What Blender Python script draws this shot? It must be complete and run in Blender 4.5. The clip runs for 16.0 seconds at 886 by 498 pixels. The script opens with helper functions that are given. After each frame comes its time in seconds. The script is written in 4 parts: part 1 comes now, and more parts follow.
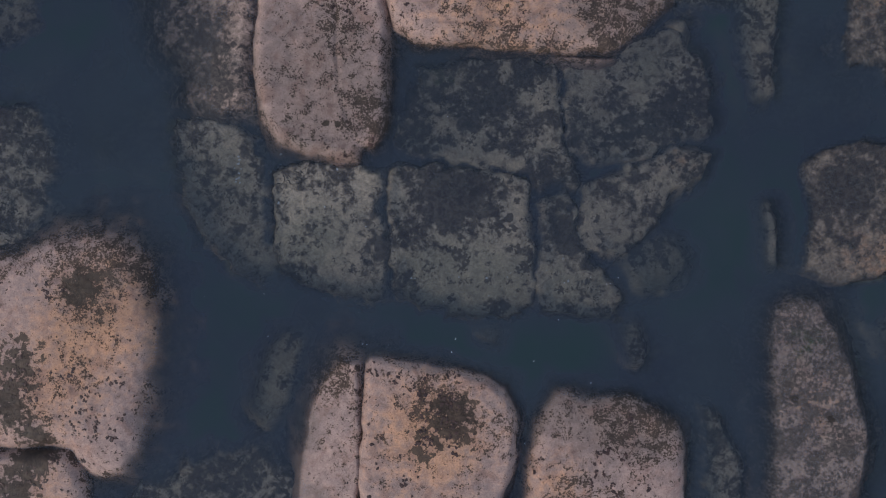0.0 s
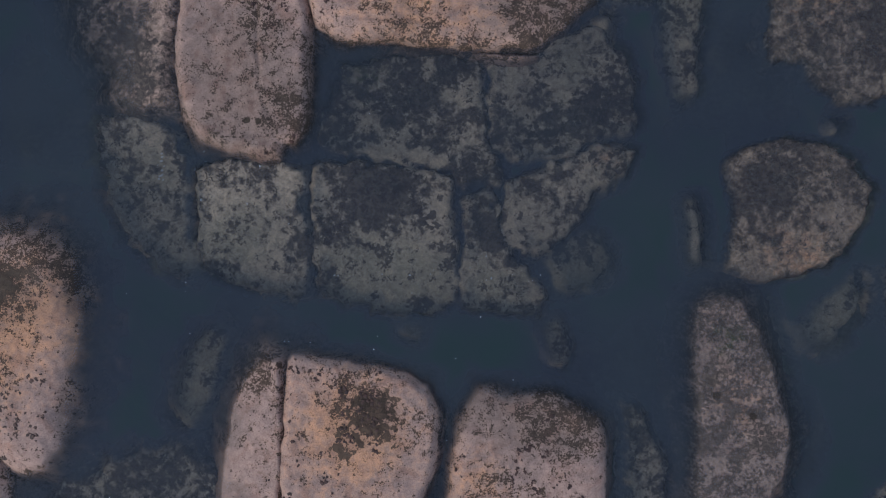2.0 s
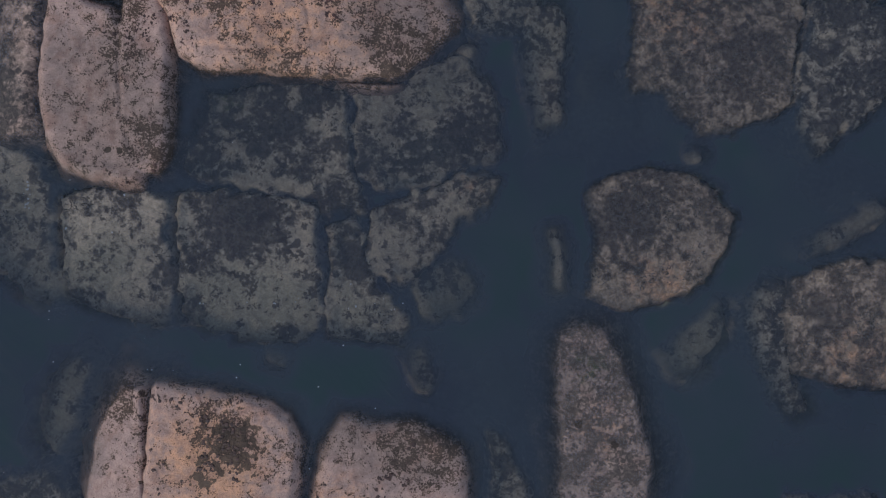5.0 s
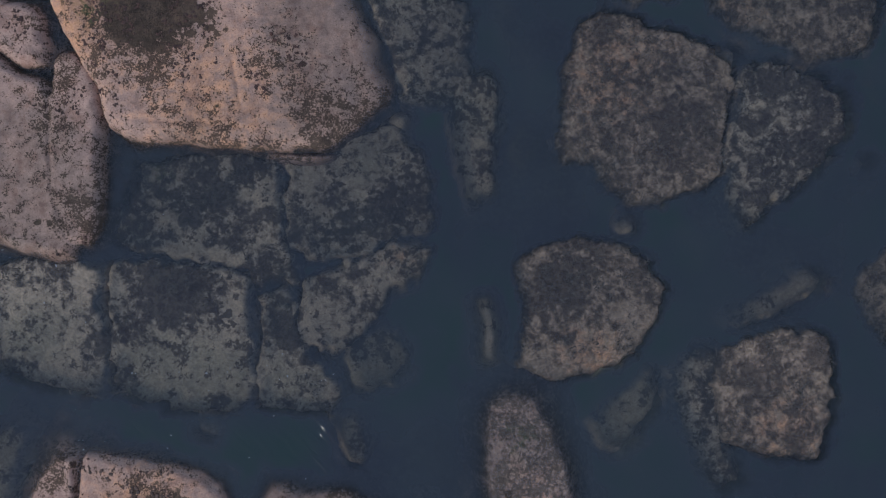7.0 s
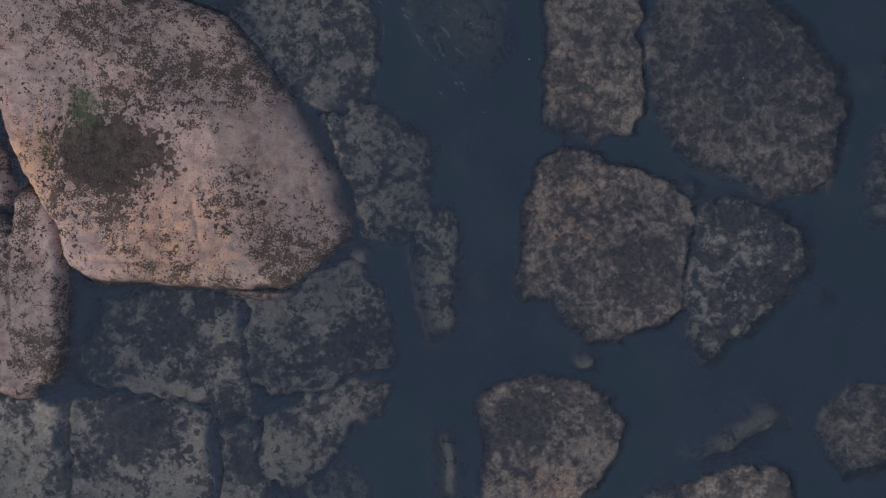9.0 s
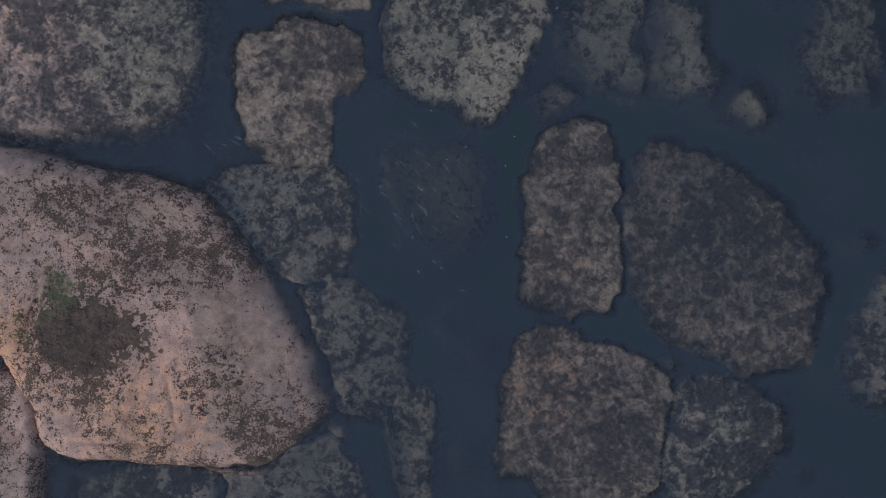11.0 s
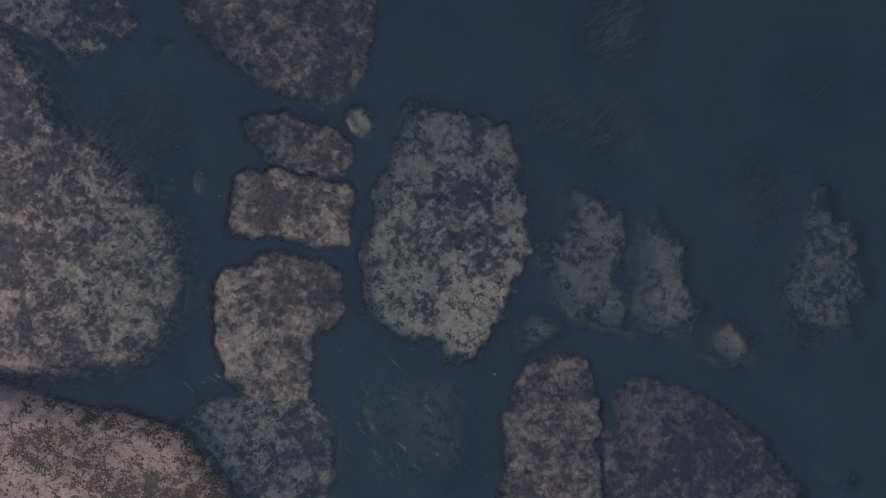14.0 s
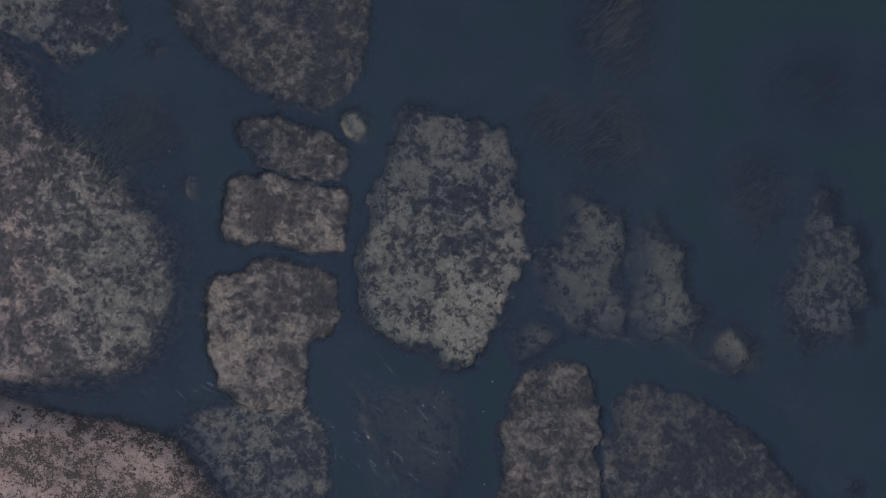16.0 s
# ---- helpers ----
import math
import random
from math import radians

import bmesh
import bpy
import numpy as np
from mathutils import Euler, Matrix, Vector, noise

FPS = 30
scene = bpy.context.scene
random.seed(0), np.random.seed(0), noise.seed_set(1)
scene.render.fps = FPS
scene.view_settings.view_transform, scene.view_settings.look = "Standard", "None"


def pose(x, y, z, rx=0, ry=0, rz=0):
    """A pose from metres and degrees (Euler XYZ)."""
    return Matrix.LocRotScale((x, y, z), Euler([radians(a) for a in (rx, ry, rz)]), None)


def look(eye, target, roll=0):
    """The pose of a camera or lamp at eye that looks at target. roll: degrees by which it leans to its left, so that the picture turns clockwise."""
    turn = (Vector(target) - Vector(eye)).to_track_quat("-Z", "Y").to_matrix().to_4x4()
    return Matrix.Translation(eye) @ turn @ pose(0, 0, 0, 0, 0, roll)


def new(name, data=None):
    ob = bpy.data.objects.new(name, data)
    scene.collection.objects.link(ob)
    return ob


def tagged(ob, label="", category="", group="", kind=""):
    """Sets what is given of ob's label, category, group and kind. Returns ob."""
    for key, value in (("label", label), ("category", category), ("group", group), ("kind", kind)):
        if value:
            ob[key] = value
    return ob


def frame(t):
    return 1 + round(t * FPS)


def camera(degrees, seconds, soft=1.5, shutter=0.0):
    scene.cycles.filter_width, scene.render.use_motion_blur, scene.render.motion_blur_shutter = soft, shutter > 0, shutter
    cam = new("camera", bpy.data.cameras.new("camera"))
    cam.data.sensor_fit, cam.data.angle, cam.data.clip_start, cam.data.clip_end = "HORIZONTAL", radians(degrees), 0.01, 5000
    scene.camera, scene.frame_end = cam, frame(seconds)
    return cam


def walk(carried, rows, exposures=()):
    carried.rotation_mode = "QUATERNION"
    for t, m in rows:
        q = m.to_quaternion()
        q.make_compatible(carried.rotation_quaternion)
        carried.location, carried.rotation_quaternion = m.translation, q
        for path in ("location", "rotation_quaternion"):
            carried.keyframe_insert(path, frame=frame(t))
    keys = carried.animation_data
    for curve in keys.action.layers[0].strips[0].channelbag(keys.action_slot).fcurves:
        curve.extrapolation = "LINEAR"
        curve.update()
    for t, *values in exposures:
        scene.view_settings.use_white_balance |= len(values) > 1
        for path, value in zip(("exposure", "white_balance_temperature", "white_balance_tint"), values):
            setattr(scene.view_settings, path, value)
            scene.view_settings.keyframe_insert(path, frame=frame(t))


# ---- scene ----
cam = camera(60.0, 16.0, soft=1.15)
PATH = [
    (0.0, (-0.000, -0.000, 10.400, -0.02, 0.06, 0.02)),
    (0.5, (0.234, -0.013, 10.391, -0.02, 0.05, 0.00)),
    (1.0, (0.496, -0.024, 10.390, -0.02, 0.05, 0.01)),
    (1.5, (0.750, -0.032, 10.395, -0.03, 0.03, 0.01)),
    (2.0, (1.036, -0.036, 10.394, -0.03, 0.00, 0.02)),
    (2.5, (1.318, -0.027, 10.392, -0.02, -0.01, 0.04)),
    (3.0, (1.630, -0.003, 10.382, -0.02, -0.00, 0.03)),
    (3.5, (1.930, 0.036, 10.384, -0.00, -0.02, 0.05)),
    (4.0, (2.263, 0.109, 10.401, 0.01, -0.01, 0.06)),
    (4.2, (2.395, 0.146, 10.409, 0.01, -0.01, 0.05)),
    (6.3, (3.533, 0.867, 10.452, 0.04, -0.06, 0.05)),
    (6.5, (3.620, 0.976, 10.456, 0.04, -0.06, 0.04)),
    (7.0, (3.817, 1.302, 10.465, 0.01, -0.05, 0.01)),
    (7.5, (3.972, 1.666, 10.462, -0.02, -0.05, 0.01)),
    (8.0, (4.121, 2.120, 10.463, -0.03, -0.05, -0.03)),
    (8.5, (4.247, 2.600, 10.466, -0.02, -0.02, -0.04)),
    (9.0, (4.367, 3.158, 10.468, -0.01, 0.01, -0.06)),
    (9.2, (4.410, 3.386, 10.459, -0.01, 0.02, -0.06)),
    (11.3, (4.707, 5.928, 10.435, 0.01, 0.01, -0.01)),
    (11.5, (4.728, 6.177, 10.445, 0.01, 0.01, -0.03)),
    (12.0, (4.791, 6.833, 10.437, 0.01, 0.01, 0.00)),
    (12.5, (4.841, 7.420, 10.431, 0.01, 0.02, -0.01)),
    (13.0, (4.883, 8.033, 10.416, 0.01, 0.01, -0.01)),
    (13.5, (4.927, 8.514, 10.407, 0.01, 0.00, -0.01)),
    (14.0, (4.946, 8.747, 10.392, 0.03, -0.00, 0.02)),
    (14.5, (4.958, 8.821, 10.374, 0.03, -0.02, -0.00)),
    (15.0, (4.964, 8.832, 10.330, 0.03, -0.03, -0.03)),
    (15.5, (4.973, 8.827, 10.272, 0.02, -0.05, -0.09)),
    (16.0, (4.983, 8.826, 10.232, 0.01, -0.06, -0.16)),
]
walk(cam, [(t, pose(*p)) for t, p in PATH])

# ---- light: a high thin overcast with a veiled sun ----
SUN_HEIGHT, SUN_TURN = 36.0, 230.0
world = bpy.data.worlds.new("overcast_sky")
world.use_nodes = True
scene.world = world
sky = world.node_tree.nodes.new("ShaderNodeTexSky")
sky.sky_type, sky.sun_disc = "NISHITA", False
sky.sun_elevation, sky.sun_rotation = radians(SUN_HEIGHT), radians(SUN_TURN)
sky.air_density, sky.dust_density, sky.ozone_density = 1.0, 1.0, 2.0
backing = world.node_tree.nodes["Background"]
backing.inputs["Strength"].default_value = 0.075
world.node_tree.links.new(sky.outputs[0], backing.inputs["Color"])
# a thin, even layer of cloud before the blue
veil = world.node_tree.nodes.new("ShaderNodeBackground")
veil.inputs["Color"].default_value, veil.inputs["Strength"].default_value = (0.72, 0.90, 1.27, 1), 0.335
both = world.node_tree.nodes.new("ShaderNodeAddShader")
world.node_tree.links.new(backing.outputs[0], both.inputs[0])
world.node_tree.links.new(veil.outputs[0], both.inputs[1])
world.node_tree.links.new(both.outputs[0], world.node_tree.nodes["World Output"].inputs["Surface"])

sun_data = bpy.data.lights.new("sun", "SUN")
sun_data.energy, sun_data.angle, sun_data.color = 1.75, radians(10), (1.0, 0.95, 0.89)
sun = new("sun", sun_data)
az = radians(SUN_TURN)
reach = math.cos(radians(SUN_HEIGHT))
sun.matrix_world = look((0, 0, 0), (-math.sin(az) * reach, -math.cos(az) * reach, -math.sin(radians(SUN_HEIGHT)))) 
scene.view_settings.exposure = 0.0

# ---- number fields ----
WATER = 0.10          # height of the water's surface
STEP = 0.025          # spacing of the rocks' meshes
X0, X1, Y0, Y1 = -9.0, 15.0, -7.0, 16.0
AREA = np.full((round((Y1 - Y0) / STEP) + 1, round((X1 - X0) / STEP) + 1), -9.0)


def lattice(ix, iy, seed):
    v = np.sin(ix * 127.1 + iy * 311.7 + seed * 74.7) * 43758.5453
    return v - np.floor(v)


def grain(x, y, seed):
    """Smooth random values from -1 to 1."""
    ix, iy = np.floor(x), np.floor(y)
    u, v = x - ix, y - iy
    u, v = u * u * u * (u * (u * 6 - 15) + 10), v * v * v * (v * (v * 6 - 15) + 10)
    low = lattice(ix, iy, seed) * (1 - u) + lattice(ix + 1, iy, seed) * u
    high = lattice(ix, iy + 1, seed) * (1 - u) + lattice(ix + 1, iy + 1, seed) * u
    return 2 * (low * (1 - v) + high * v) - 1


def rough(x, y, per_metre, octaves, seed):
    total, size, weight = 0.0, 1.0, 0.0
    for k in range(octaves):
        turn = 0.6 * k
        a = (x * math.cos(turn) - y * math.sin(turn)) * per_metre
        b = (x * math.sin(turn) + y * math.cos(turn)) * per_metre
        total, weight = total + size * grain(a, b, seed + 13 * k), weight + size
        size, per_metre = size * 0.5, per_metre * 2.03
    return total / weight


def seabed_height(x, y):
    fall = np.clip((x - 5.5) / 4.0, 0, 1) * np.clip((y - 7.0) / 4.0, 0, 1)
    return -0.60 + 0.34 * rough(x, y, 0.6, 4, 5) + 0.16 * rough(x, y, 2.2, 3, 8) - 0.5 * fall


def edge_distance(x, y, ring):
    """Distance to a closed outline, positive inside."""
    best, inside = np.full(x.shape, 1e9), np.zeros(x.shape, bool)
    for (ax, ay), (bx, by) in zip(ring, np.roll(ring, -1, 0)):
        ex, ey = bx - ax, by - ay
        s = np.clip(((x - ax) * ex + (y - ay) * ey) / (ex * ex + ey * ey + 1e-12), 0, 1)
        best = np.minimum(best, np.hypot(x - ax - s * ex, y - ay - s * ey))
        cross = (ay > y) != (by > y)
        inside ^= cross & (x < ax + (y - ay) * ex / (ey if abs(ey) > 1e-9 else 1e-9))
    return np.where(inside, best, -best)


def line_distance(x, y, line):
    best = np.full(x.shape, 1e9)
    for (ax, ay), (bx, by) in zip(line, line[1:]):
        ex, ey = bx - ax, by - ay
        s = np.clip(((x - ax) * ex + (y - ay) * ey) / (ex * ex + ey * ey + 1e-12), 0, 1)
        best = np.minimum(best, np.hypot(x - ax - s * ex, y - ay - s * ey))
    return best


def rounded(ring):
    ring = np.array(ring, float)
    for _ in range(2):
        nxt = np.roll(ring, -1, 0)
        ring = np.stack([0.86 * ring + 0.14 * nxt, 0.14 * ring + 0.86 * nxt], 1).reshape(-1, 2)
    return ring


def sheet(name, x, y, z, keep, fields, material):
    """A mesh object from a grid of heights, with only the kept cells."""
    rows, cols = x.shape
    number = np.arange(rows * cols).reshape(rows, cols)
    quads = np.stack([number[:-1, :-1], number[:-1, 1:], number[1:, 1:], number[1:, :-1]], -1)[keep]
    used, quads = np.unique(quads, return_inverse=True)
    quads = quads.reshape(-1, 4)
    me = bpy.data.meshes.new(name)
    me.vertices.add(len(used))
    me.vertices.foreach_set("co", np.stack([x.ravel()[used], y.ravel()[used], z.ravel()[used]], 1).ravel().astype("f"))
    me.loops.add(quads.size)
    me.loops.foreach_set("vertex_index", quads.ravel().astype("i"))
    me.polygons.add(len(quads))
    me.polygons.foreach_set("loop_start", np.arange(0, quads.size, 4, dtype="i"))
    me.update(calc_edges=True)
    me.polygons.foreach_set("use_smooth", np.ones(len(quads), bool))
    for key, values in fields.items():
        layer = me.attributes.new(key, "FLOAT", "POINT")
        layer.data.foreach_set("value", np.broadcast_to(values, x.shape).ravel()[used].astype("f"))
    me.materials.append(material)
    me.update()
    return new(name, me)


# ---- materials ----
class Nodes:
    def __init__(self, name):
        self.mat = bpy.data.materials.new(name)
        self.mat.use_nodes = True
        self.tree = self.mat.node_tree
        self.tree.nodes.clear()
        self.out = self.tree.nodes.new("ShaderNodeOutputMaterial")

    def put(self, socket, value):
        if isinstance(value, bpy.types.NodeSocket):
            self.tree.links.new(value, socket)
        elif isinstance(value, tuple) and len(value) == 3 and socket.type == "RGBA":
            socket.default_value = (*value, 1)
        else:
            socket.default_value = value

    def add(self, kind, **values):
        node = self.tree.nodes.new(kind)
        for key, value in values.items():
            self.put(node.inputs[key.replace("_", " ")], value)
        return node

    def math(self, op, a, b=0.0, clamp=False):
        node = self.tree.nodes.new("ShaderNodeMath")
        node.operation, node.use_clamp = op, clamp
        self.put(node.inputs[0], a)
        self.put(node.inputs[1], b)
        return node.outputs[0]

    def mix(self, fac, a, b, how="MIX"):
        node = self.tree.nodes.new("ShaderNodeMix")
        node.data_type, node.blend_type = "RGBA", how
        self.put(node.inputs[0], fac)
        self.put(node.inputs[6], a)
        self.put(node.inputs[7], b)
        return node.outputs[2]

    def step(self, value, low, high, a=0.0, b=1.0):
        node = self.tree.nodes.new("ShaderNodeMapRange")
        node.interpolation_type = "SMOOTHSTEP"
        for k, v in enumerate((value, low, high, a, b)):
            self.put(node.inputs[k], v)
        return node.outputs[0]

    def noise(self, where, scale, detail=6.0, rough_=0.6, warp=0.0):
        node = self.add("ShaderNodeTexNoise", Scale=scale, Detail=detail, Roughness=rough_, Distortion=warp)
        self.put(node.inputs["Vector"], where)
        return node.outputs[0]

    def field(self, name):
        node = self.tree.nodes.new("ShaderNodeAttribute")
        node.attribute_name = name
        return node.outputs["Fac"]


def rock_material(name, stone, stone_2, weed, weed_2, granule, cluster, share, softness, mottle, turf=0.0, dots=(), rust=0.0):
    """Stone with growth on it. granule, cluster: growth's small and large scale per metre; share: the weight of the large one;
    turf: how far short tufts lighten and darken it; rust: iron staining; dots: rows of scale, least and added size, softness, frequency, strength."""
    n = Nodes(name)
    where = n.add("ShaderNodeNewGeometry").outputs["Position"]
    broad = n.noise(where, 1.3, 5, 0.6)
    middle = n.noise(where, 8.0, 6, 0.66, 0.3)
    fine = n.noise(where, 48.0, 6, 0.7)
    colour = n.mix(n.step(broad, 0.35, 0.65), stone, stone_2)
    tint = n.math("ADD", n.field("ochre"), n.math("MULTIPLY", n.math("SUBTRACT", middle, 0.5), 1.9))
    colour = n.mix(n.step(tint, 0.1, 1.0, 0.0, 0.95), colour, (0.50, 0.262, 0.150))
    tint = n.math("ADD", n.field("olive"), n.math("MULTIPLY", n.math("SUBTRACT", broad, 0.5), 1.2))
    colour = n.mix(n.step(tint, 0.1, 0.9, 0.0, 0.55), colour, (0.42, 0.36, 0.25))
    iron = n.noise(where, 3.1, 7, 0.68, 0.6)
    colour = n.mix(n.step(iron, 0.47, 0.66, 0.0, rust), colour, (0.255, 0.140, 0.105))
    shade = n.math("ADD", n.math("MULTIPLY", middle if turf > 0.3 else fine, 0.9), n.math("MULTIPLY", middle, 0.7))
    colour = n.mix(1.0, colour, n.step(shade, 0.50, 1.10, 1 - mottle, 1 + mottle * 0.8), "MULTIPLY")
    relief = n.math("ADD", n.math("MULTIPLY", fine, 0.4), n.math("MULTIPLY", middle, 0.6))
    if turf:
        # short tufts, pale at their tips
        tip = n.noise(where, 14.0, 5, 0.62, 1.0)
        colour = n.mix(1.0, colour, n.step(tip, 0.33, 0.68, 1 - turf, 1 + turf), "MULTIPLY")
        relief = n.math("ADD", relief, tip)
    # growth in clusters of granules
    small = n.noise(where, granule, 5, 0.62, 0.4)
    large = n.noise(where, cluster, 6, 0.62, 0.5)
    body = n.math("ADD", n.math("MULTIPLY", small, 1 - share), n.math("MULTIPLY", large, share))
    limit = n.math("SUBTRACT", 0.69, n.math("MULTIPLY", n.field("weed"), 0.36))
    mask = n.step(n.math("SUBTRACT", body, limit), -softness, softness)
    growth = n.mix(n.step(tip if turf else fine, 0.38, 0.68), weed, weed_2)
    colour = n.mix(n.math("MULTIPLY", mask, 0.95), colour, growth)
    spread = n.math("ADD", n.field("stain_pit"), n.math("MULTIPLY", n.math("SUBTRACT", middle, 0.5), 2.6))
    stain_pit = n.step(spread, 0.42, 0.58)
    colour = n.mix(n.math("MULTIPLY", stain_pit, 0.94), colour, n.mix(n.step(middle, 0.35, 0.65), (0.022, 0.015, 0.010), (0.060, 0.040, 0.027)))
    spread = n.math("ADD", n.field("green"), n.math("MULTIPLY", n.math("SUBTRACT", middle, 0.5), 2.2))
    colour = n.mix(n.step(spread, 0.35, 0.9, 0.0, 0.8), colour, (0.060, 0.075, 0.030))
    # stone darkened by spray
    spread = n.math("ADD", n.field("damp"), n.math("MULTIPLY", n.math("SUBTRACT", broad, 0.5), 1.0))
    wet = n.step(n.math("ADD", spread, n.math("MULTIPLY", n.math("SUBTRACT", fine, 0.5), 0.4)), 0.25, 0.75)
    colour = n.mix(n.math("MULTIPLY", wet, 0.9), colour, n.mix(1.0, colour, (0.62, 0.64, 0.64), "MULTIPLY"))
    for scale, least, more, soft, often, strength in dots:
        stir = n.add("ShaderNodeTexNoise", Vector=where, Scale=scale * 2.2, Detail=4.0).outputs["Color"]
        cell = n.add("ShaderNodeTexVoronoi", Vector=n.mix(2.0 / scale, where, stir), Scale=scale, Randomness=1.0)
        pick = n.add("ShaderNodeSeparateColor", Color=cell.outputs["Color"])
        chance = n.math("ADD", pick.outputs[0], n.math("MULTIPLY", n.math("SUBTRACT", broad, 0.5), 2.0))
        chance = n.math("ADD", n.math("SUBTRACT", chance, 1 - often), n.math("MULTIPLY", n.math("SUBTRACT", n.field("weed"), 0.35), 0.35))
        size = n.math("MULTIPLY", n.step(chance, 0.0, 0.12), n.math("ADD", least, n.math("MULTIPLY", n.math("POWER", pick.outputs[1], 2.0), more)))
        dot = n.step(n.math("SUBTRACT", size, cell.outputs["Distance"]), -soft, soft)
        colour = n.mix(n.math("MULTIPLY", dot, strength), colour, weed)
    bump = n.add("ShaderNodeBump", Strength=0.8, Distance=0.02)
    n.put(bump.inputs["Height"], n.math("ADD", relief, n.math("MULTIPLY", mask, 0.3)))
    shader = n.add("ShaderNodeBsdfPrincipled", Base_Color=colour, Normal=bump.outputs[0])
    n.put(shader.inputs["Roughness"], n.step(n.math("MAXIMUM", stain_pit, wet), 0, 1, 0.88, 0.55))
    shader.inputs["Specular IOR Level"].default_value = 0.25
    n.put(n.out.inputs["Surface"], shader.outputs[0])
    return n.mat


DRY = rock_material("pink_sandstone", (0.410, 0.270, 0.217), (0.345, 0.236, 0.198), (0.050, 0.032, 0.023), (0.120, 0.080, 0.057),
                    40.0, 7.0, 0.49, 0.017, 0.36, dots=((17.0, 0.08, 0.26, 0.05, 0.42, 0.9),), rust=0.6)
SHELF = rock_material("weathered_pink_rock", (0.375, 0.262, 0.215), (0.320, 0.232, 0.198), (0.075, 0.056, 0.048), (0.150, 0.114, 0.096),
                      24.0, 5.0, 0.5, 0.045, 0.34, turf=0.25, dots=((6.5, 0.10, 0.30, 0.08, 0.36, 0.8),), rust=0.4)
AWASH = rock_material("turf_covered_rock", (0.350, 0.258, 0.188), (0.285, 0.214, 0.164), (0.052, 0.040, 0.036), (0.118, 0.090, 0.073),
                      8.5, 3.4, 0.48, 0.085, 0.16, turf=0.36)
SUNK = rock_material("weedy_rock", (0.58, 0.455, 0.335), (0.50, 0.395, 0.30), (0.050, 0.039, 0.038), (0.145, 0.115, 0.098),
                     9.0, 3.2, 0.52, 0.065, 0.20, turf=0.22, dots=((4.5, 0.18, 0.38, 0.13, 0.52, 0.85), (9.5, 0.20, 0.34, 0.15, 0.60, 0.85)))
MOTTLED = rock_material("mottled_pink_rock", (0.345, 0.236, 0.186), (0.285, 0.205, 0.166), (0.046, 0.038, 0.036), (0.125, 0.098, 0.084),
                        11.0, 2.8, 0.55, 0.06, 0.34, turf=0.32, dots=((4.0, 0.14, 0.34, 0.10, 0.46, 0.85), (9.0, 0.16, 0.30, 0.12, 0.5, 0.8)))


def leaf_material(name, dark, light):
    n = Nodes(name)
    where = n.add("ShaderNodeNewGeometry")
    colour = n.mix(where.outputs["Random Per Island"], dark, light)
    fine = n.noise(where.outputs["Position"], 60.0, 5)
    colour = n.mix(1.0, colour, n.step(fine, 0.3, 0.7, 0.6, 1.3), "MULTIPLY")
    shader = n.add("ShaderNodeBsdfPrincipled", Base_Color=colour, Roughness=0.55)
    n.put(n.out.inputs["Surface"], shader.outputs[0])
    return n.mat


WEED = leaf_material("brown_seaweed", (0.055, 0.044, 0.036), (0.130, 0.102, 0.078))
TUFT = leaf_material("dark_red_tufts", (0.028, 0.011, 0.008), (0.070, 0.030, 0.021))
KELP = leaf_material("kelp", (0.08, 0.065, 0.045), (0.42, 0.34, 0.24))
GREEN = leaf_material("green_weed", (0.08, 0.075, 0.03), (0.24, 0.20, 0.095))


def foam_material():
    n = Nodes("foam")
    where = n.add("ShaderNodeNewGeometry").outputs["Position"]
    tone = n.step(n.noise(where, 90.0, 4), 0.3, 0.7, 0.55, 0.85)
    shader = n.add("ShaderNodeBsdfPrincipled", Base_Color=tone, Roughness=0.7)
    n.put(n.out.inputs["Surface"], shader.outputs[0])
    return n.mat


FOAM = foam_material()


def seabed_material():
    n = Nodes("silty_seabed")
    where = n.add("ShaderNodeNewGeometry").outputs["Position"]
    broad, fine = n.noise(where, 0.8, 5), n.noise(where, 14.0, 8, 0.7)
    colour = n.mix(n.step(broad, 0.4, 0.66), (0.045, 0.055, 0.045), (0.28, 0.27, 0.19))
    colour = n.mix(1.0, colour, n.step(fine, 0.3, 0.7, 0.6, 1.3), "MULTIPLY")
    shader = n.add("ShaderNodeBsdfPrincipled", Base_Color=colour, Roughness=0.9)
    bump = n.add("ShaderNodeBump", Strength=0.5, Distance=0.03, Height=fine)
    n.put(shader.inputs["Normal"], bump.outputs[0])
    n.put(n.out.inputs["Surface"], shader.outputs[0])
    return n.mat


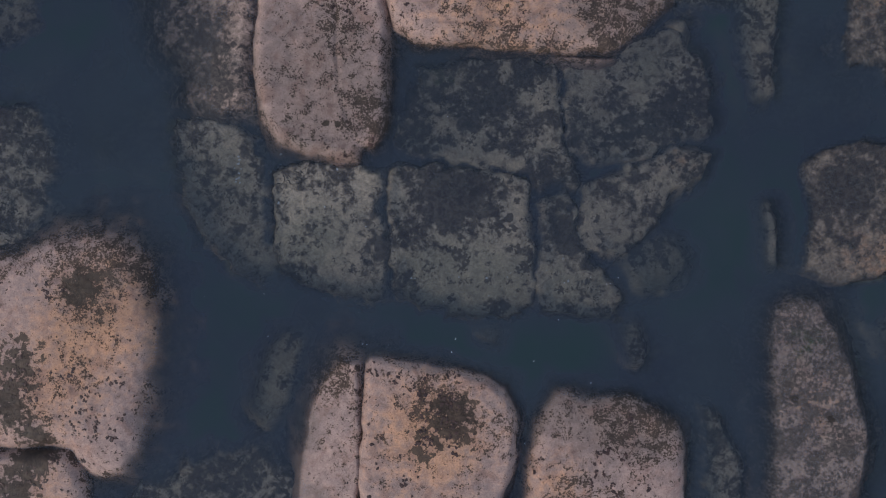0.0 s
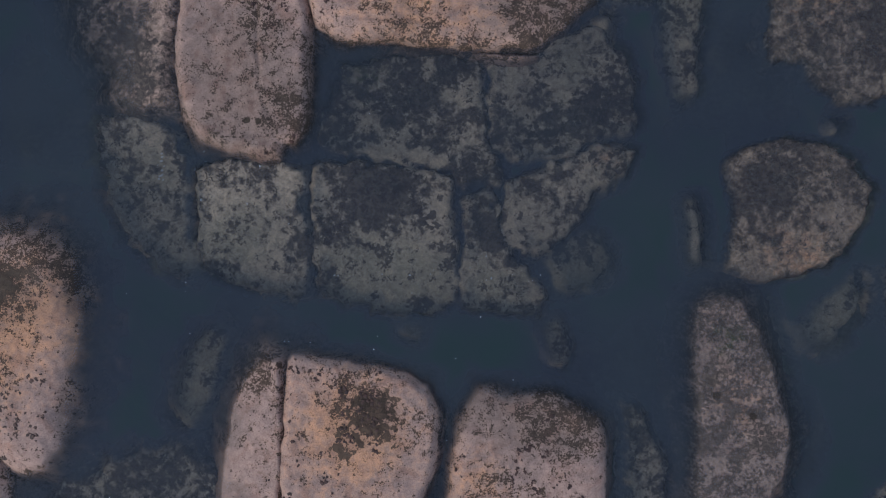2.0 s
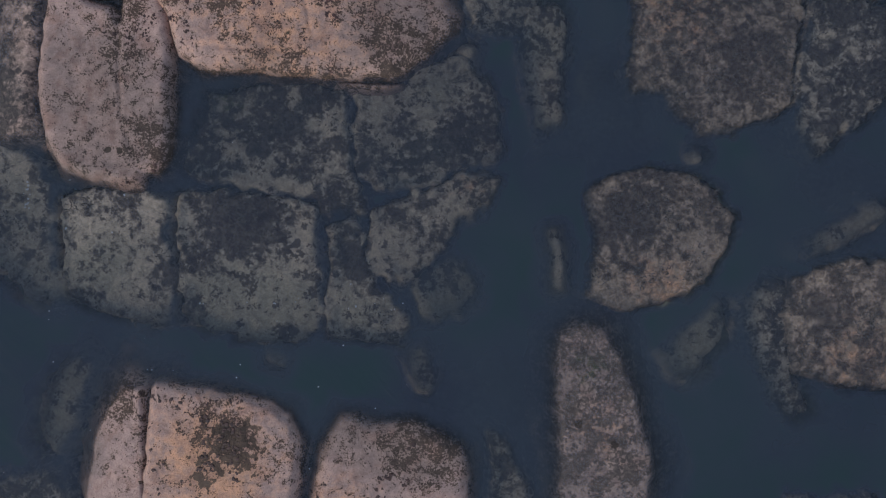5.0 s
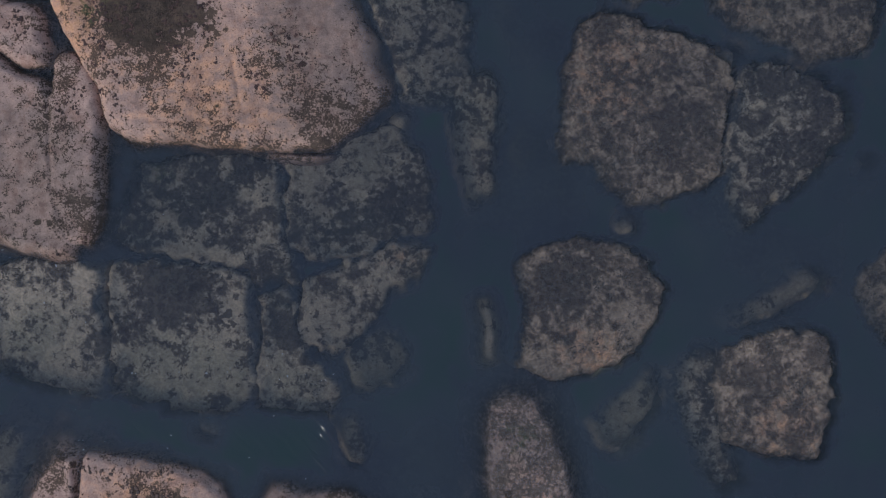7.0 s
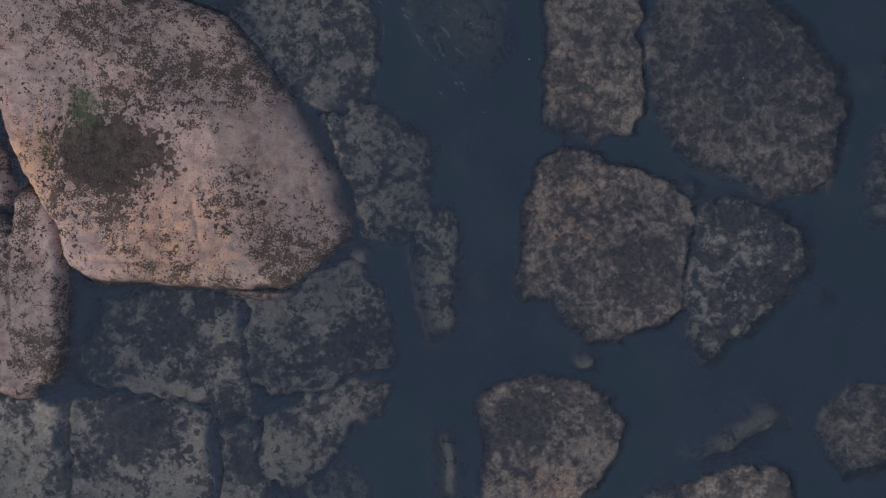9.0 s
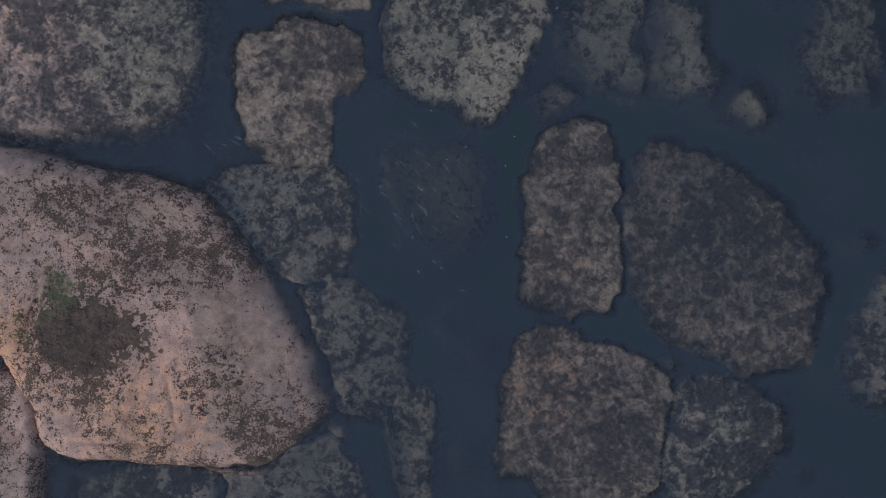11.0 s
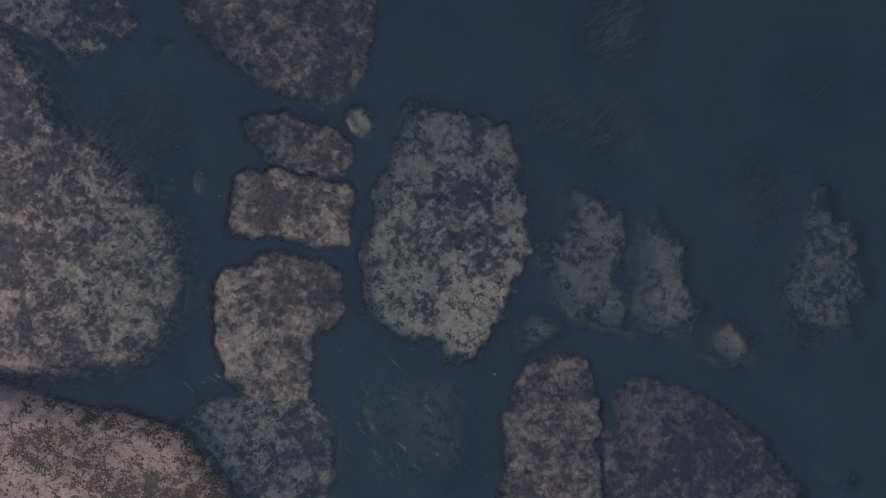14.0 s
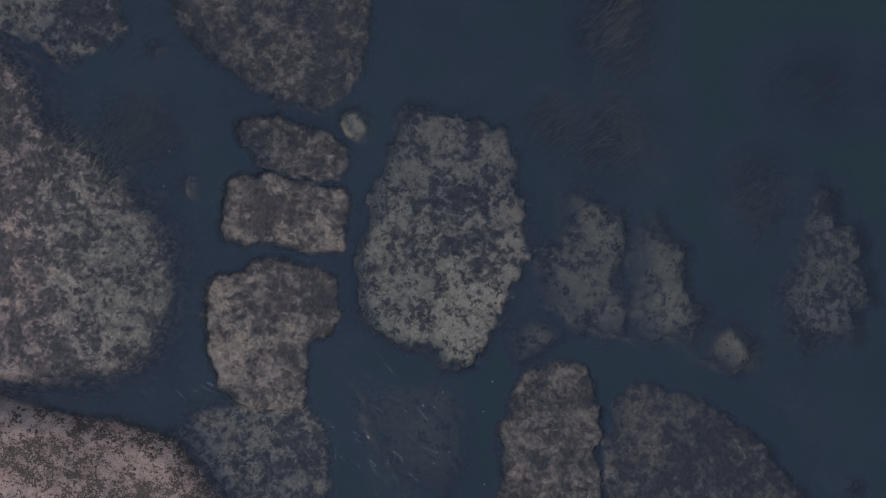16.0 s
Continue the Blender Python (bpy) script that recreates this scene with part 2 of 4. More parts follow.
def water_material():
    """Clear sea water as one flat sheet: light lost in the column under it and a little scattered haze are painted into
    its colour by a stored depth; it mirrors the sky.
    """
    n = Nodes("sea_water")
    where = n.add("ShaderNodeNewGeometry").outputs["Position"]
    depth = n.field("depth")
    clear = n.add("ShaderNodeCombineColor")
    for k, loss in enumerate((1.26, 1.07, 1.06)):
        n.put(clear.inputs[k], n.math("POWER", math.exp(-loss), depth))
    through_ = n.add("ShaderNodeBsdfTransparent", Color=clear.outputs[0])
    # haze of scattered light, painted as a diffuse colour that thickens with stored depth
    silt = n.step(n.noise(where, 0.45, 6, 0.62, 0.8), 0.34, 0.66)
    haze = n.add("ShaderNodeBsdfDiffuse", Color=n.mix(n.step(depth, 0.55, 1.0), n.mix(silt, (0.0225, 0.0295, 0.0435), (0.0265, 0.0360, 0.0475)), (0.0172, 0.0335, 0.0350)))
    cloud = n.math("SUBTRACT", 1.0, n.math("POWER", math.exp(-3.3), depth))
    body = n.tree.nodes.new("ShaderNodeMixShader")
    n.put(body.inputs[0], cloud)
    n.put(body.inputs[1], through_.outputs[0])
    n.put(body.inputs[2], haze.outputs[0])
    turned = n.add("ShaderNodeMapping", Vector=where)
    turned.inputs["Rotation"].default_value = (0, 0, 0.75)
    along = n.add("ShaderNodeMapping", Vector=turned.outputs[0])
    along.inputs["Scale"].default_value = (2.0, 8.0, 1.0)
    swell, ripple = n.noise(where, 1.1, 3, 0.5, 0.6), n.noise(along.outputs[0], 1.0, 4, 0.5, 0.5)
    stir = n.math("ADD", 0.06, n.field("stirred"))
    bump = n.add("ShaderNodeBump", Strength=1.0, Distance=0.12)
    n.put(bump.inputs["Height"], n.math("ADD", n.math("MULTIPLY", swell, 0.25), n.math("MULTIPLY", ripple, stir)))
    gloss = n.add("ShaderNodeBsdfGlossy", Roughness=0.05, Normal=bump.outputs[0])
    facing = n.add("ShaderNodeLayerWeight", Blend=0.5, Normal=bump.outputs[0]).outputs["Facing"]
    edge = n.math("ADD", 0.028, n.math("MULTIPLY", n.math("POWER", facing, 5.0), 0.97))
    top = n.tree.nodes.new("ShaderNodeMixShader")
    n.put(top.inputs[0], edge)
    n.put(top.inputs[1], body.outputs[0])
    n.put(top.inputs[2], gloss.outputs[0])
    n.put(n.out.inputs["Surface"], top.outputs[0])
    return n.mat


SEABED, WATERY = seabed_material(), water_material()

# ---- the sea bed ----
def stretched(low, high, step):
    far = np.array([700.0, 250, 90, 35, 14, 5])
    return np.concatenate([low - far, np.arange(low, high + step / 2, step), high + far[::-1]])


gx, gy = np.meshgrid(stretched(X0, X1, 0.1), stretched(Y0, Y1, 0.1))
everywhere = np.ones((gx.shape[0] - 1, gx.shape[1] - 1), bool)
seabed = sheet("seabed", gx, gy, seabed_height(gx, gy), everywhere, {}, SEABED)
tagged(seabed, "dark silty sea bed with olive mud between the rocks", "seabed", kind="structure")


# ---- rocks ----
def joined(keep, start):
    """The kept cells that hang together with one of them by their sides."""
    found = np.zeros(keep.shape, bool)
    found[start] = True
    size = 0
    while found.sum() > size:
        size = found.sum()
        for _ in range(12):
            wide = found.copy()
            wide[1:] |= found[:-1]
            wide[:-1] |= found[1:]
            wide[:, 1:] |= found[:, :-1]
            wide[:, :-1] |= found[:, 1:]
            found = wide & keep
    return found


ROCKS, BARE = [], (DRY, SHELF, MOTTLED)


def rock(corners, top, material, label, tilt=(0, 0), edge=0.2, weed=0.45, slope=1.5, spots=(), cracks=(), cleft=0.10):
    seed = 20 + 7 * len(ROCKS)
    ring = rounded(corners)
    (lx, ly), (hx, hy) = ring.min(0) - 0.8, ring.max(0) + 0.8
    c0, c1 = max(0, int((lx - X0) / STEP)), min(AREA.shape[1] - 1, int((hx - X0) / STEP) + 1)
    r0, r1 = max(0, int((ly - Y0) / STEP)), min(AREA.shape[0] - 1, int((hy - Y0) / STEP) + 1)
    x, y = np.meshgrid(X0 + STEP * np.arange(c0, c1 + 1), Y0 + STEP * np.arange(r0, r1 + 1))
    mid = ring.mean(0)
    small = min(hx - lx, hy - ly) - 1.6
    shift = min(0.06 if material in BARE else 0.045 if material is AWASH else 0.07, 0.14 * small)
    drop = 0.10 if material in BARE else 0.03
    edge = edge * 0.95 if material in BARE else edge * 0.6
    slope = slope * 1.0 if material in BARE else slope * (3.6 if material is AWASH else 2.3)
    bx = x + shift * rough(x, y, 2.4, 5, seed)
    by = y + shift * rough(x, y, 2.4, 5, seed + 3)
    notch = 0.07 * np.clip(rough(x, y, 3.6, 3, seed + 9) - 0.12, 0, 1) * (small > 1.1)
    fray = 0.02 if material in BARE else min(0.10 if edge < 0.08 or material is AWASH else 0.15, 0.12 * small)
    d = edge_distance(bx, by, ring) + fray * rough(x, y, 6.0, 5, seed + 5) + (0.0 if material in BARE else 0.014) - (0.5 if material in BARE else 1.2) * notch
    z = top - 0.025 * (material is AWASH) + tilt[0] * (x - mid[0]) + tilt[1] * (y - mid[1])
    z = z + 0.035 * rough(x, y, 1.1, 3, seed + 1) + (0.018 if material in BARE else 0.026) * rough(x, y, 6.0, 4, seed + 2)
    for key, sx, sy, size, amount in spots:
        if key == "rise":
            z = z + amount * np.exp(-(np.hypot(bx - sx, by - sy) / size) ** 2 * 1.2)
    u = np.clip(1 - d / edge, 0, 1)
    z = z - drop * u * u - slope * np.clip(-d, 0, None) * (1 + 0.5 * rough(x, y, 3.0, 3, seed + 4))
    for line in cracks:
        gap = line_distance(bx, by, line)
        z = z - cleft * np.exp(-(gap / 0.025) ** 2) * (0.6 + 0.5 * rough(x, y, 3.0, 2, seed + 6))
    fields = {"weed": np.full(x.shape, weed) + (0.26 if material is DRY else 0.12) * rough(x, y, 1.3, 3, seed + 8)}
    for key in ("stain_pit", "green", "ochre", "olive", "damp"):
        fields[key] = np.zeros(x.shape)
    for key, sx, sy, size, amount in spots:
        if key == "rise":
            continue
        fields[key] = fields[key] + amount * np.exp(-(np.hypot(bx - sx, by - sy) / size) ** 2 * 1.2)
    if material not in BARE:
        # a barer rim; on the flanks thinner weed lightens the colour against their shade
        rim = np.exp(-((d - 0.02) / 0.05) ** 2) * np.clip(0.5 + 1.5 * rough(x, y, 1.2, 2, seed + 10), 0, 1)
        fields["weed"] = fields["weed"] - 0.14 * rim - 0.08 * np.clip((-d - 0.03) / 0.08, 0, 1) + 0.10 * rough(x, y, 2.2, 2, seed + 11)
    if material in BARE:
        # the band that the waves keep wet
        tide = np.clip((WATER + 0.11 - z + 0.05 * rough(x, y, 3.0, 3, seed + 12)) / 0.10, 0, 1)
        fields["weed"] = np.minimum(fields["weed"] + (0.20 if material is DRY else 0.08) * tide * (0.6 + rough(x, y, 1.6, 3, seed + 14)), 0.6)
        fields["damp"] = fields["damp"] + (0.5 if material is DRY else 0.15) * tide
    part_ = AREA[r0:r1 + 1, c0:c1 + 1]
    np.maximum(part_, z, out=part_)
    high = z > seabed_height(x, y) - 0.06
    keep = high[:-1, :-1] | high[1:, :-1] | high[:-1, 1:] | high[1:, 1:]
    keep = joined(keep, np.unravel_index(np.argmax(d[:-1, :-1]), keep.shape))
    ob = sheet("rock", x - mid[0], y - mid[1], z, keep, fields, material)
    ob.location = (mid[0], mid[1], 0)
    tagged(ob, label, "rock", group="rocks of the shore")
    ROCKS.append(ob)
    return ob


rock([(-1.47, 4.96), (-1.28, 4.21), (-1.04, 3.93), (-0.75, 3.47), (-0.69, 3.0), (-0.38, 2.79), (1.49, 2.67), (2.24, 2.63), (2.58, 2.87), (3.08, 3.28), (3.15, 3.54), (2.99, 3.99), (2.69, 4.59), (2.46, 4.96), (2.24, 5.34), (1.79, 5.86), (1.45, 6.31), (0.74, 6.54), (-0.38, 6.72), (-1.5, 6.91), (-2.18, 6.76), (-1.95, 5.71)],
     0.3, DRY, "broad pink sandstone slab with ochre crown and dark lichen", tilt=(-0.05, 0.0), edge=0.3, weed=0.36, slope=3.2, cleft=0.045,
     # the 0.06 m spot at (1.96, 3.76) paints the shade inside a pit
     spots=[('damp', 2.3, 4.5, 1.1, 0.4), ('weed', 2.5, 4.4, 0.9, -0.08), ('stain_pit', -0.15, 4.5, 0.6, 0.6), ('rise', 3.1, 3.9, 0.95, -0.10), ('rise', 2.4, 5.4, 0.8, -0.09), ('rise', 0.6, 6.8, 1.1, -0.10), ('ochre', 0.74, 3.32, 1.4, 0.62), ('ochre', -1.05, 4.36, 0.77, 0.7), ('weed', -0.38, 4.21, 0.84, 0.2), ('stain_pit', -0.23, 4.44, 0.57, 0.85), ('green', -0.38, 5.04, 0.38, 0.9), ('green', -0.87, 4.44, 0.46, 0.5), ('stain_pit', 0.59, 4.36, 0.54, 0.5), ('weed', 2.09, 3.02, 0.69, 0.2), ('weed', 1.64, 6.01, 1.0, 0.1), ('weed', 0.37, 6.61, 1.0, 0.15), ('damp', 2.76, 3.99, 1.0, 0.9), ('damp', 2.09, 5.11, 1.0, 0.55), ('damp', 0.97, 6.16, 1.3, 0.9), ('damp', -0.75, 6.54, 1.15, 0.6), ('stain_pit', 1.96, 3.76, 0.06, 1.0), ('damp', 1.87, 2.87, 0.61, 0.6), ('damp', 0.37, 2.72, 0.84, 0.6)],
     cracks=[[(-0.79, 3.02), (-0.75, 3.47), (-1.05, 3.88), (-1.35, 3.99)], [(1.49, 4.14), (1.87, 4.33), (2.32, 4.59)], [(-0.38, 3.02), (0.67, 3.0), (1.42, 2.87)], [(-0.61, 5.26), (-0.9, 4.21)], [(1.04, 3.76), (1.12, 3.24)]])
rock([(-2.41, 4.09), (-1.82, 3.68), (-1.5, 3.58), (-1.43, 3.4), (-1.4, 3.82), (-1.28, 3.95), (-1.1, 3.95), (-0.87, 3.72), (-0.77, 3.42), (-0.74, 3.0), (-0.74, 2.4), (-0.78, 1.61), (-0.93, 1.36), (-1.1, 1.37), (-1.19, 1.19), (-1.67, 1.25), (-2.19, 1.42), (-2.47, 1.8), (-2.52, 2.32), (-2.46, 3.31)],
     0.26, DRY, "pink sandstone tongue jointed lengthwise, reaching into the water", edge=0.14, weed=0.37, slope=2.4, cleft=0.035,
     spots=[('damp', -1.7, 2.3, 1.5, 0.75), ('weed', -1.0, 1.85, 0.4, 0.22), ('weed', -0.95, 2.6, 0.35, 0.12), ('weed', -1.2, 3.7, 0.3, 0.28), ('weed', -1.76, 1.58, 0.3, 0.12), ('stain_pit', -1.42, 1.66, 0.05, 0.9), ('stain_pit', -1.56, 1.66, 0.04, 0.9), ('weed', -2.3, 2.3, 0.25, 0.15), ('damp', -1.6, 1.3, 0.5, 0.4)],
     cracks=[[(-1.43, 3.45), (-1.41, 2.8), (-1.38, 2.2), (-1.3, 1.75), (-1.13, 1.38)]])
rock([(-6.45, -0.22), (-5.56, -0.08), (-5.18, 0.08), (-4.3, 0.1), (-3.99, -0.22), (-3.93, -1.19), (-4.06, -1.93), (-4.18, -2.53), (-4.32, -2.98), (-4.72, -2.94), (-4.96, -2.55), (-6.45, -2.59)],
     0.26, DRY, "rounded pink and orange rock platform dotted with dark growth", edge=0.3, weed=0.3, slope=1.0,
     spots=[('ochre', -4.51, -0.89, 1.0, 0.8), ('ochre', -5.41, -1.93, 0.92, 0.6), ('stain_pit', -4.81, -0.52, 0.37, 0.85), ('weed', -4.81, -0.52, 0.54, 0.25), ('stain_pit', -5.63, -1.49, 0.46, 0.7), ('weed', -4.14, -0.22, 0.46, 0.3), ('stain_pit', -5.78, -2.08, 0.31, 0.8), ('stain_pit', -5.41, -2.49, 0.31, 0.8), ('damp', -4.73, -1.19, 1.07, 0.45), ('damp', -3.99, -0.29, 0.61, 0.6)])
rock([(-6.46, -2.78), (-5.42, -2.69), (-5.03, -2.73), (-4.82, -3.06), (-4.74, -3.88), (-6.46, -3.88)],
     0.24, DRY, "small pinkish rock block parted by a dark fissure", edge=0.15, weed=0.35, slope=1.8,
     spots=[('ochre', -5.42, -3.06, 0.61, 0.6), ('stain_pit', -5.42, -2.78, 0.34, 0.9), ('stain_pit', -5.72, -3.28, 0.38, 0.8)])
rock([(-1.07, -1.42), (-0.33, -1.54), (0.34, -1.65), (0.79, -1.84), (0.99, -2.34), (0.92, -2.9), (0.75, -3.42), (0.57, -4.17), (-1.06, -4.17), (-1.12, -3.27), (-1.1, -2.38)],
     0.28, DRY, "smooth pink boulder with an orange crown and dark wet hollow", tilt=(0.02, -0.07), edge=0.12, weed=0.27, slope=2.6,
     spots=[('ochre', -0.18, -2.45, 1.0, 0.9), ('stain_pit', 0.12, -2.23, 0.42, 0.9), ('weed', -0.1, -2.0, 0.46, 0.4), ('stain_pit', -0.33, -2.68, 0.31, 0.5), ('weed', 0.72, -2.38, 0.38, 0.3)])
rock([(-1.1, -1.5), (-1.39, -1.5), (-1.69, -1.88), (-1.88, -2.4), (-1.97, -3.08), (-1.99, -4.21), (-1.06, -4.21), (-1.13, -3.31), (-1.1, -2.4)],
     0.15, DRY, "pale pink rock shelf sinking under clear water", tilt=(0.12, 0), edge=0.08, weed=0.27, slope=1.0,
     spots=[('weed', -1.61, -1.73, 0.38, 0.3)])
rock([(1.16, -2.92), (1.2, -2.4), (1.34, -2.06), (1.51, -1.87), (1.7, -1.86), (2.0, -1.95), (2.6, -1.96), (3.09, -2.21), (3.24, -2.55), (3.18, -3.07), (3.05, -4.2), (1.02, -4.2)],
     0.2, DRY, "pale pinkish smooth rock lapped by the water", tilt=(0, -0.1), edge=0.2, weed=0.24, slope=2.6,
     spots=[('damp', 2.22, -2.4, 1.07, 0.6), ('weed', 2.82, -2.4, 0.61, 0.38), ('ochre', 1.47, -3.15, 0.54, 0.6), ('weed', 1.62, -3.3, 0.46, 0.3)])
rock([(4.37, -1.02), (4.5, -0.72), (4.75, -0.6), (5.1, -0.63), (5.36, -1.1), (5.53, -1.66), (5.74, -2.42), (5.72, -3.03), (5.5, -3.48), (5.34, -4.24), (4.36, -4.24), (4.39, -2.72), (4.41, -1.89)],
     0.085, SHELF, "long brownish pink rock ridge thickly speckled with lichen", edge=0.12, weed=0.54, slope=1.2,
     spots=[('damp', 5.05, -2.12, 1.8, 0.9), ('green', 4.9, -1.28, 0.38, 0.5), ('ochre', 4.98, -2.12, 0.46, 0.5), ('stain_pit', 4.71, -2.0, 0.08, 0.9), ('stain_pit', 5.19, -2.28, 0.08, 0.9)])
rock([(-4.26, 4.28), (-4.16, 3.36), (-3.98, 2.75), (-3.5, 2.29), (-3.6, 1.95), (-3.04, 1.75), (-2.62, 1.93), (-2.6, 2.6), (-2.53, 3.67), (-2.5, 4.35)],
     0.05, MOTTLED, "speckled pink rock shelf dipping under the water", tilt=(0.16, -0.04), edge=0.2, weed=0.46, slope=1.0,
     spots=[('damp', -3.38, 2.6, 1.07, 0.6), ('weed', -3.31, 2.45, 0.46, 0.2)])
rock([(-3.17, 4.96), (-2.27, 4.74), (-1.55, 4.51), (-1.52, 3.76), (-1.82, 3.76), (-2.27, 4.08), (-3.17, 4.36)],
     0.26, DRY, "flat pink rock slab edged by a dark fissure", edge=0.14, weed=0.36, slope=2.2)
rock([(-2.41, 7.58), (-1.95, 7.16), (-1.11, 7.05), (-0.56, 7.0), (-0.12, 7.12), (0.72, 7.12), (1.18, 7.43), (1.5, 8.35), (1.35, 9.19), (0.72, 9.84), (0.26, 10.26), (-0.31, 10.56), (-0.46, 11.1), (-1.11, 11.86), (-1.8, 11.94), (-2.34, 11.18), (-2.64, 9.49)],
     0.055, MOTTLED, "large pinkish rock shelf with mottled weed sinking away under water", tilt=(-0.045, 0.0), edge=0.2, weed=0.5, slope=1.0,
     spots=[('damp', -0.65, 9.88, 1.07, 0.3), ('weed', -0.2, 9.49, 0.77, 0.1), ('weed', 0.72, 8.73, 0.69, -0.14), ('olive', 0.88, 8.12, 1.0, 1.2), ('olive', 0.26, 9.11, 1.0, 0.7), ('ochre', -0.65, 8.5, 0.92, 0.25), ('weed', -0.88, 10.26, 0.54, 0.12), ('weed', -0.96, 8.58, 0.23, 0.4)])
rock([(1.39, 2.61), (1.96, 2.61), (2.36, 2.59), (2.19, 2.48), (1.66, 2.48)],
     0.07, DRY, "thin pink rock ledge at the waterline", edge=0.06, weed=0.35, slope=2.0)
rock([(4.77, 1.15), (5.44, 1.46), (6.09, 1.41), (6.72, 1.05), (6.87, 0.69), (6.6, 0.12), (6.2, -0.25), (5.36, -0.51), (4.81, -0.3), (4.9, 0.42)],
     0.04, AWASH, "rounded brown turf-covered boulder just under the water", edge=0.14, weed=0.55, slope=1.8,
     spots=[('weed', 4.98, -0.32, 0.25, -0.3), ('weed', 5.47, -0.34, 0.25, -0.3), ('weed', 6.0, -0.17, 0.25, -0.3), ('weed', 6.6, 0.29, 0.25, -0.25), ('weed', 5.48, 0.67, 0.22, 0.3), ('weed', 5.0, 0.5, 0.3, 0.15), ('weed', 5.44, 0.96, 0.46, 0.15), ('ochre', 5.82, -0.11, 0.54, 0.5)])
rock([(5.58, 4.3), (6.01, 4.55), (6.8, 4.32), (7.56, 4.1), (7.76, 3.7), (7.69, 3.09), (7.64, 2.24), (6.64, 1.88), (6.2, 1.92), (5.76, 2.44), (5.32, 2.55), (5.45, 3.47)],
     0.03, AWASH, "broad brown weed-covered slab just under the water", edge=0.12, weed=0.55, slope=2.0,
     spots=[('weed', 7.1, 3.01, 0.61, 0.25), ('ochre', 6.1, 3.7, 0.92, 0.5), ('weed', 5.49, 2.55, 0.31, 0.2)])
rock([(7.9, 3.77), (8.28, 3.88), (8.9, 3.59), (9.29, 3.49), (9.33, 3.01), (9.02, 2.55), (8.48, 2.01), (7.9, 1.58), (7.68, 2.24), (7.8, 3.17)],
     -0.04, SUNK, "fractured brown and dark weedy rock under clear water", edge=0.14, weed=0.6, slope=1.6,
     spots=[('weed', 8.28, 2.86, 0.46, 0.1)])
rock([(5.71, 4.85), (5.74, 5.7), (5.76, 6.5), (5.82, 6.85), (6.1, 7.2), (6.6, 7.36), (6.98, 7.25), (7.06, 6.6), (7.04, 6.03), (7.1, 5.03), (6.92, 4.71), (6.39, 4.63)],
     0.03, AWASH, "brown turf-covered slab split from its neighbour by a joint", edge=0.12, weed=0.55, slope=2.0,
     spots=[('ochre', 6.16, 5.34, 0.61, 0.4)])
rock([(7.21, 4.94), (7.16, 6.11), (7.26, 6.72), (7.55, 7.07), (8.32, 6.88), (9.24, 6.26), (9.78, 5.57), (9.88, 4.95), (9.57, 3.95), (8.87, 3.83), (8.17, 4.17), (7.59, 4.4)],
     -0.02, AWASH, "large flat brown weedy slab under shallow water", tilt=(0, -0.02), edge=0.14, weed=0.54, slope=1.8,
     spots=[('ochre', 7.78, 4.64, 0.61, 0.4), ('weed', 8.94, 5.72, 0.84, 0.2)])
rock([(10.29, 4.63), (10.75, 5.25), (11.84, 5.41), (12.62, 4.17), (11.84, 3.16), (10.37, 3.43), (10.06, 3.85)],
     -0.1, SUNK, "dim olive rock under the water", edge=0.2, weed=0.5, slope=1.2)
rock([(7.69, 0.05), (8.49, 0.26), (9.1, 0.06), (9.12, -0.85), (8.95, -1.56), (8.34, -1.53), (7.72, -1.33), (7.49, -0.7)],
     0.06, AWASH, "brown blocky boulder with a turf of short weed", edge=0.12, weed=0.55, slope=1.8,
     spots=[('ochre', 8.49, -1.16, 0.69, 0.5), ('weed', 8.11, -0.55, 0.46, 0.2)])
rock([(6.97, -0.42), (7.38, -0.03), (7.67, -0.11), (7.65, -1.36), (7.89, -1.83), (7.58, -1.95), (7.11, -1.05)],
     -0.087, SUNK, "low weedy rock lip under the water", edge=0.16, weed=0.5, slope=1.2)
rock([(9.33, 0.81), (9.73, 1.22), (10.41, 1.35), (11.27, 1.16), (10.97, 0.39), (10.23, 0.14), (9.81, 0.03), (9.52, 0.45)],
     0.0, AWASH, "brown weed-covered boulder under shallow water", edge=0.14, weed=0.58, slope=1.8)
rock([(6.79, -3.43), (7.4, -3.06), (8.87, -3.01), (9.18, -4.21), (6.79, -4.21)],
     -0.08, SUNK, "brownish rock under the water", edge=0.16, weed=0.45, slope=1.4)
rock([(1.81, 8.32), (2.05, 8.47), (2.39, 8.55), (2.45, 8.72), (2.86, 8.74), (3.19, 8.61), (3.61, 8.46), (3.64, 7.86), (3.49, 7.67), (3.29, 7.62), (3.22, 7.34), (3.2, 6.89), (3.08, 6.66), (2.56, 6.66), (2.15, 6.87), (1.94, 7.19), (1.84, 7.71)],
     0.07, AWASH, "brown turf-topped block barely under the water", edge=0.12, weed=0.55, slope=2.0,
     spots=[('weed', 2.2, 7.6, 0.5, -0.15), ('weed', 2.1, 8.2, 0.3, -0.1), ('weed', 3.31, 8.38, 0.46, 0.2)])
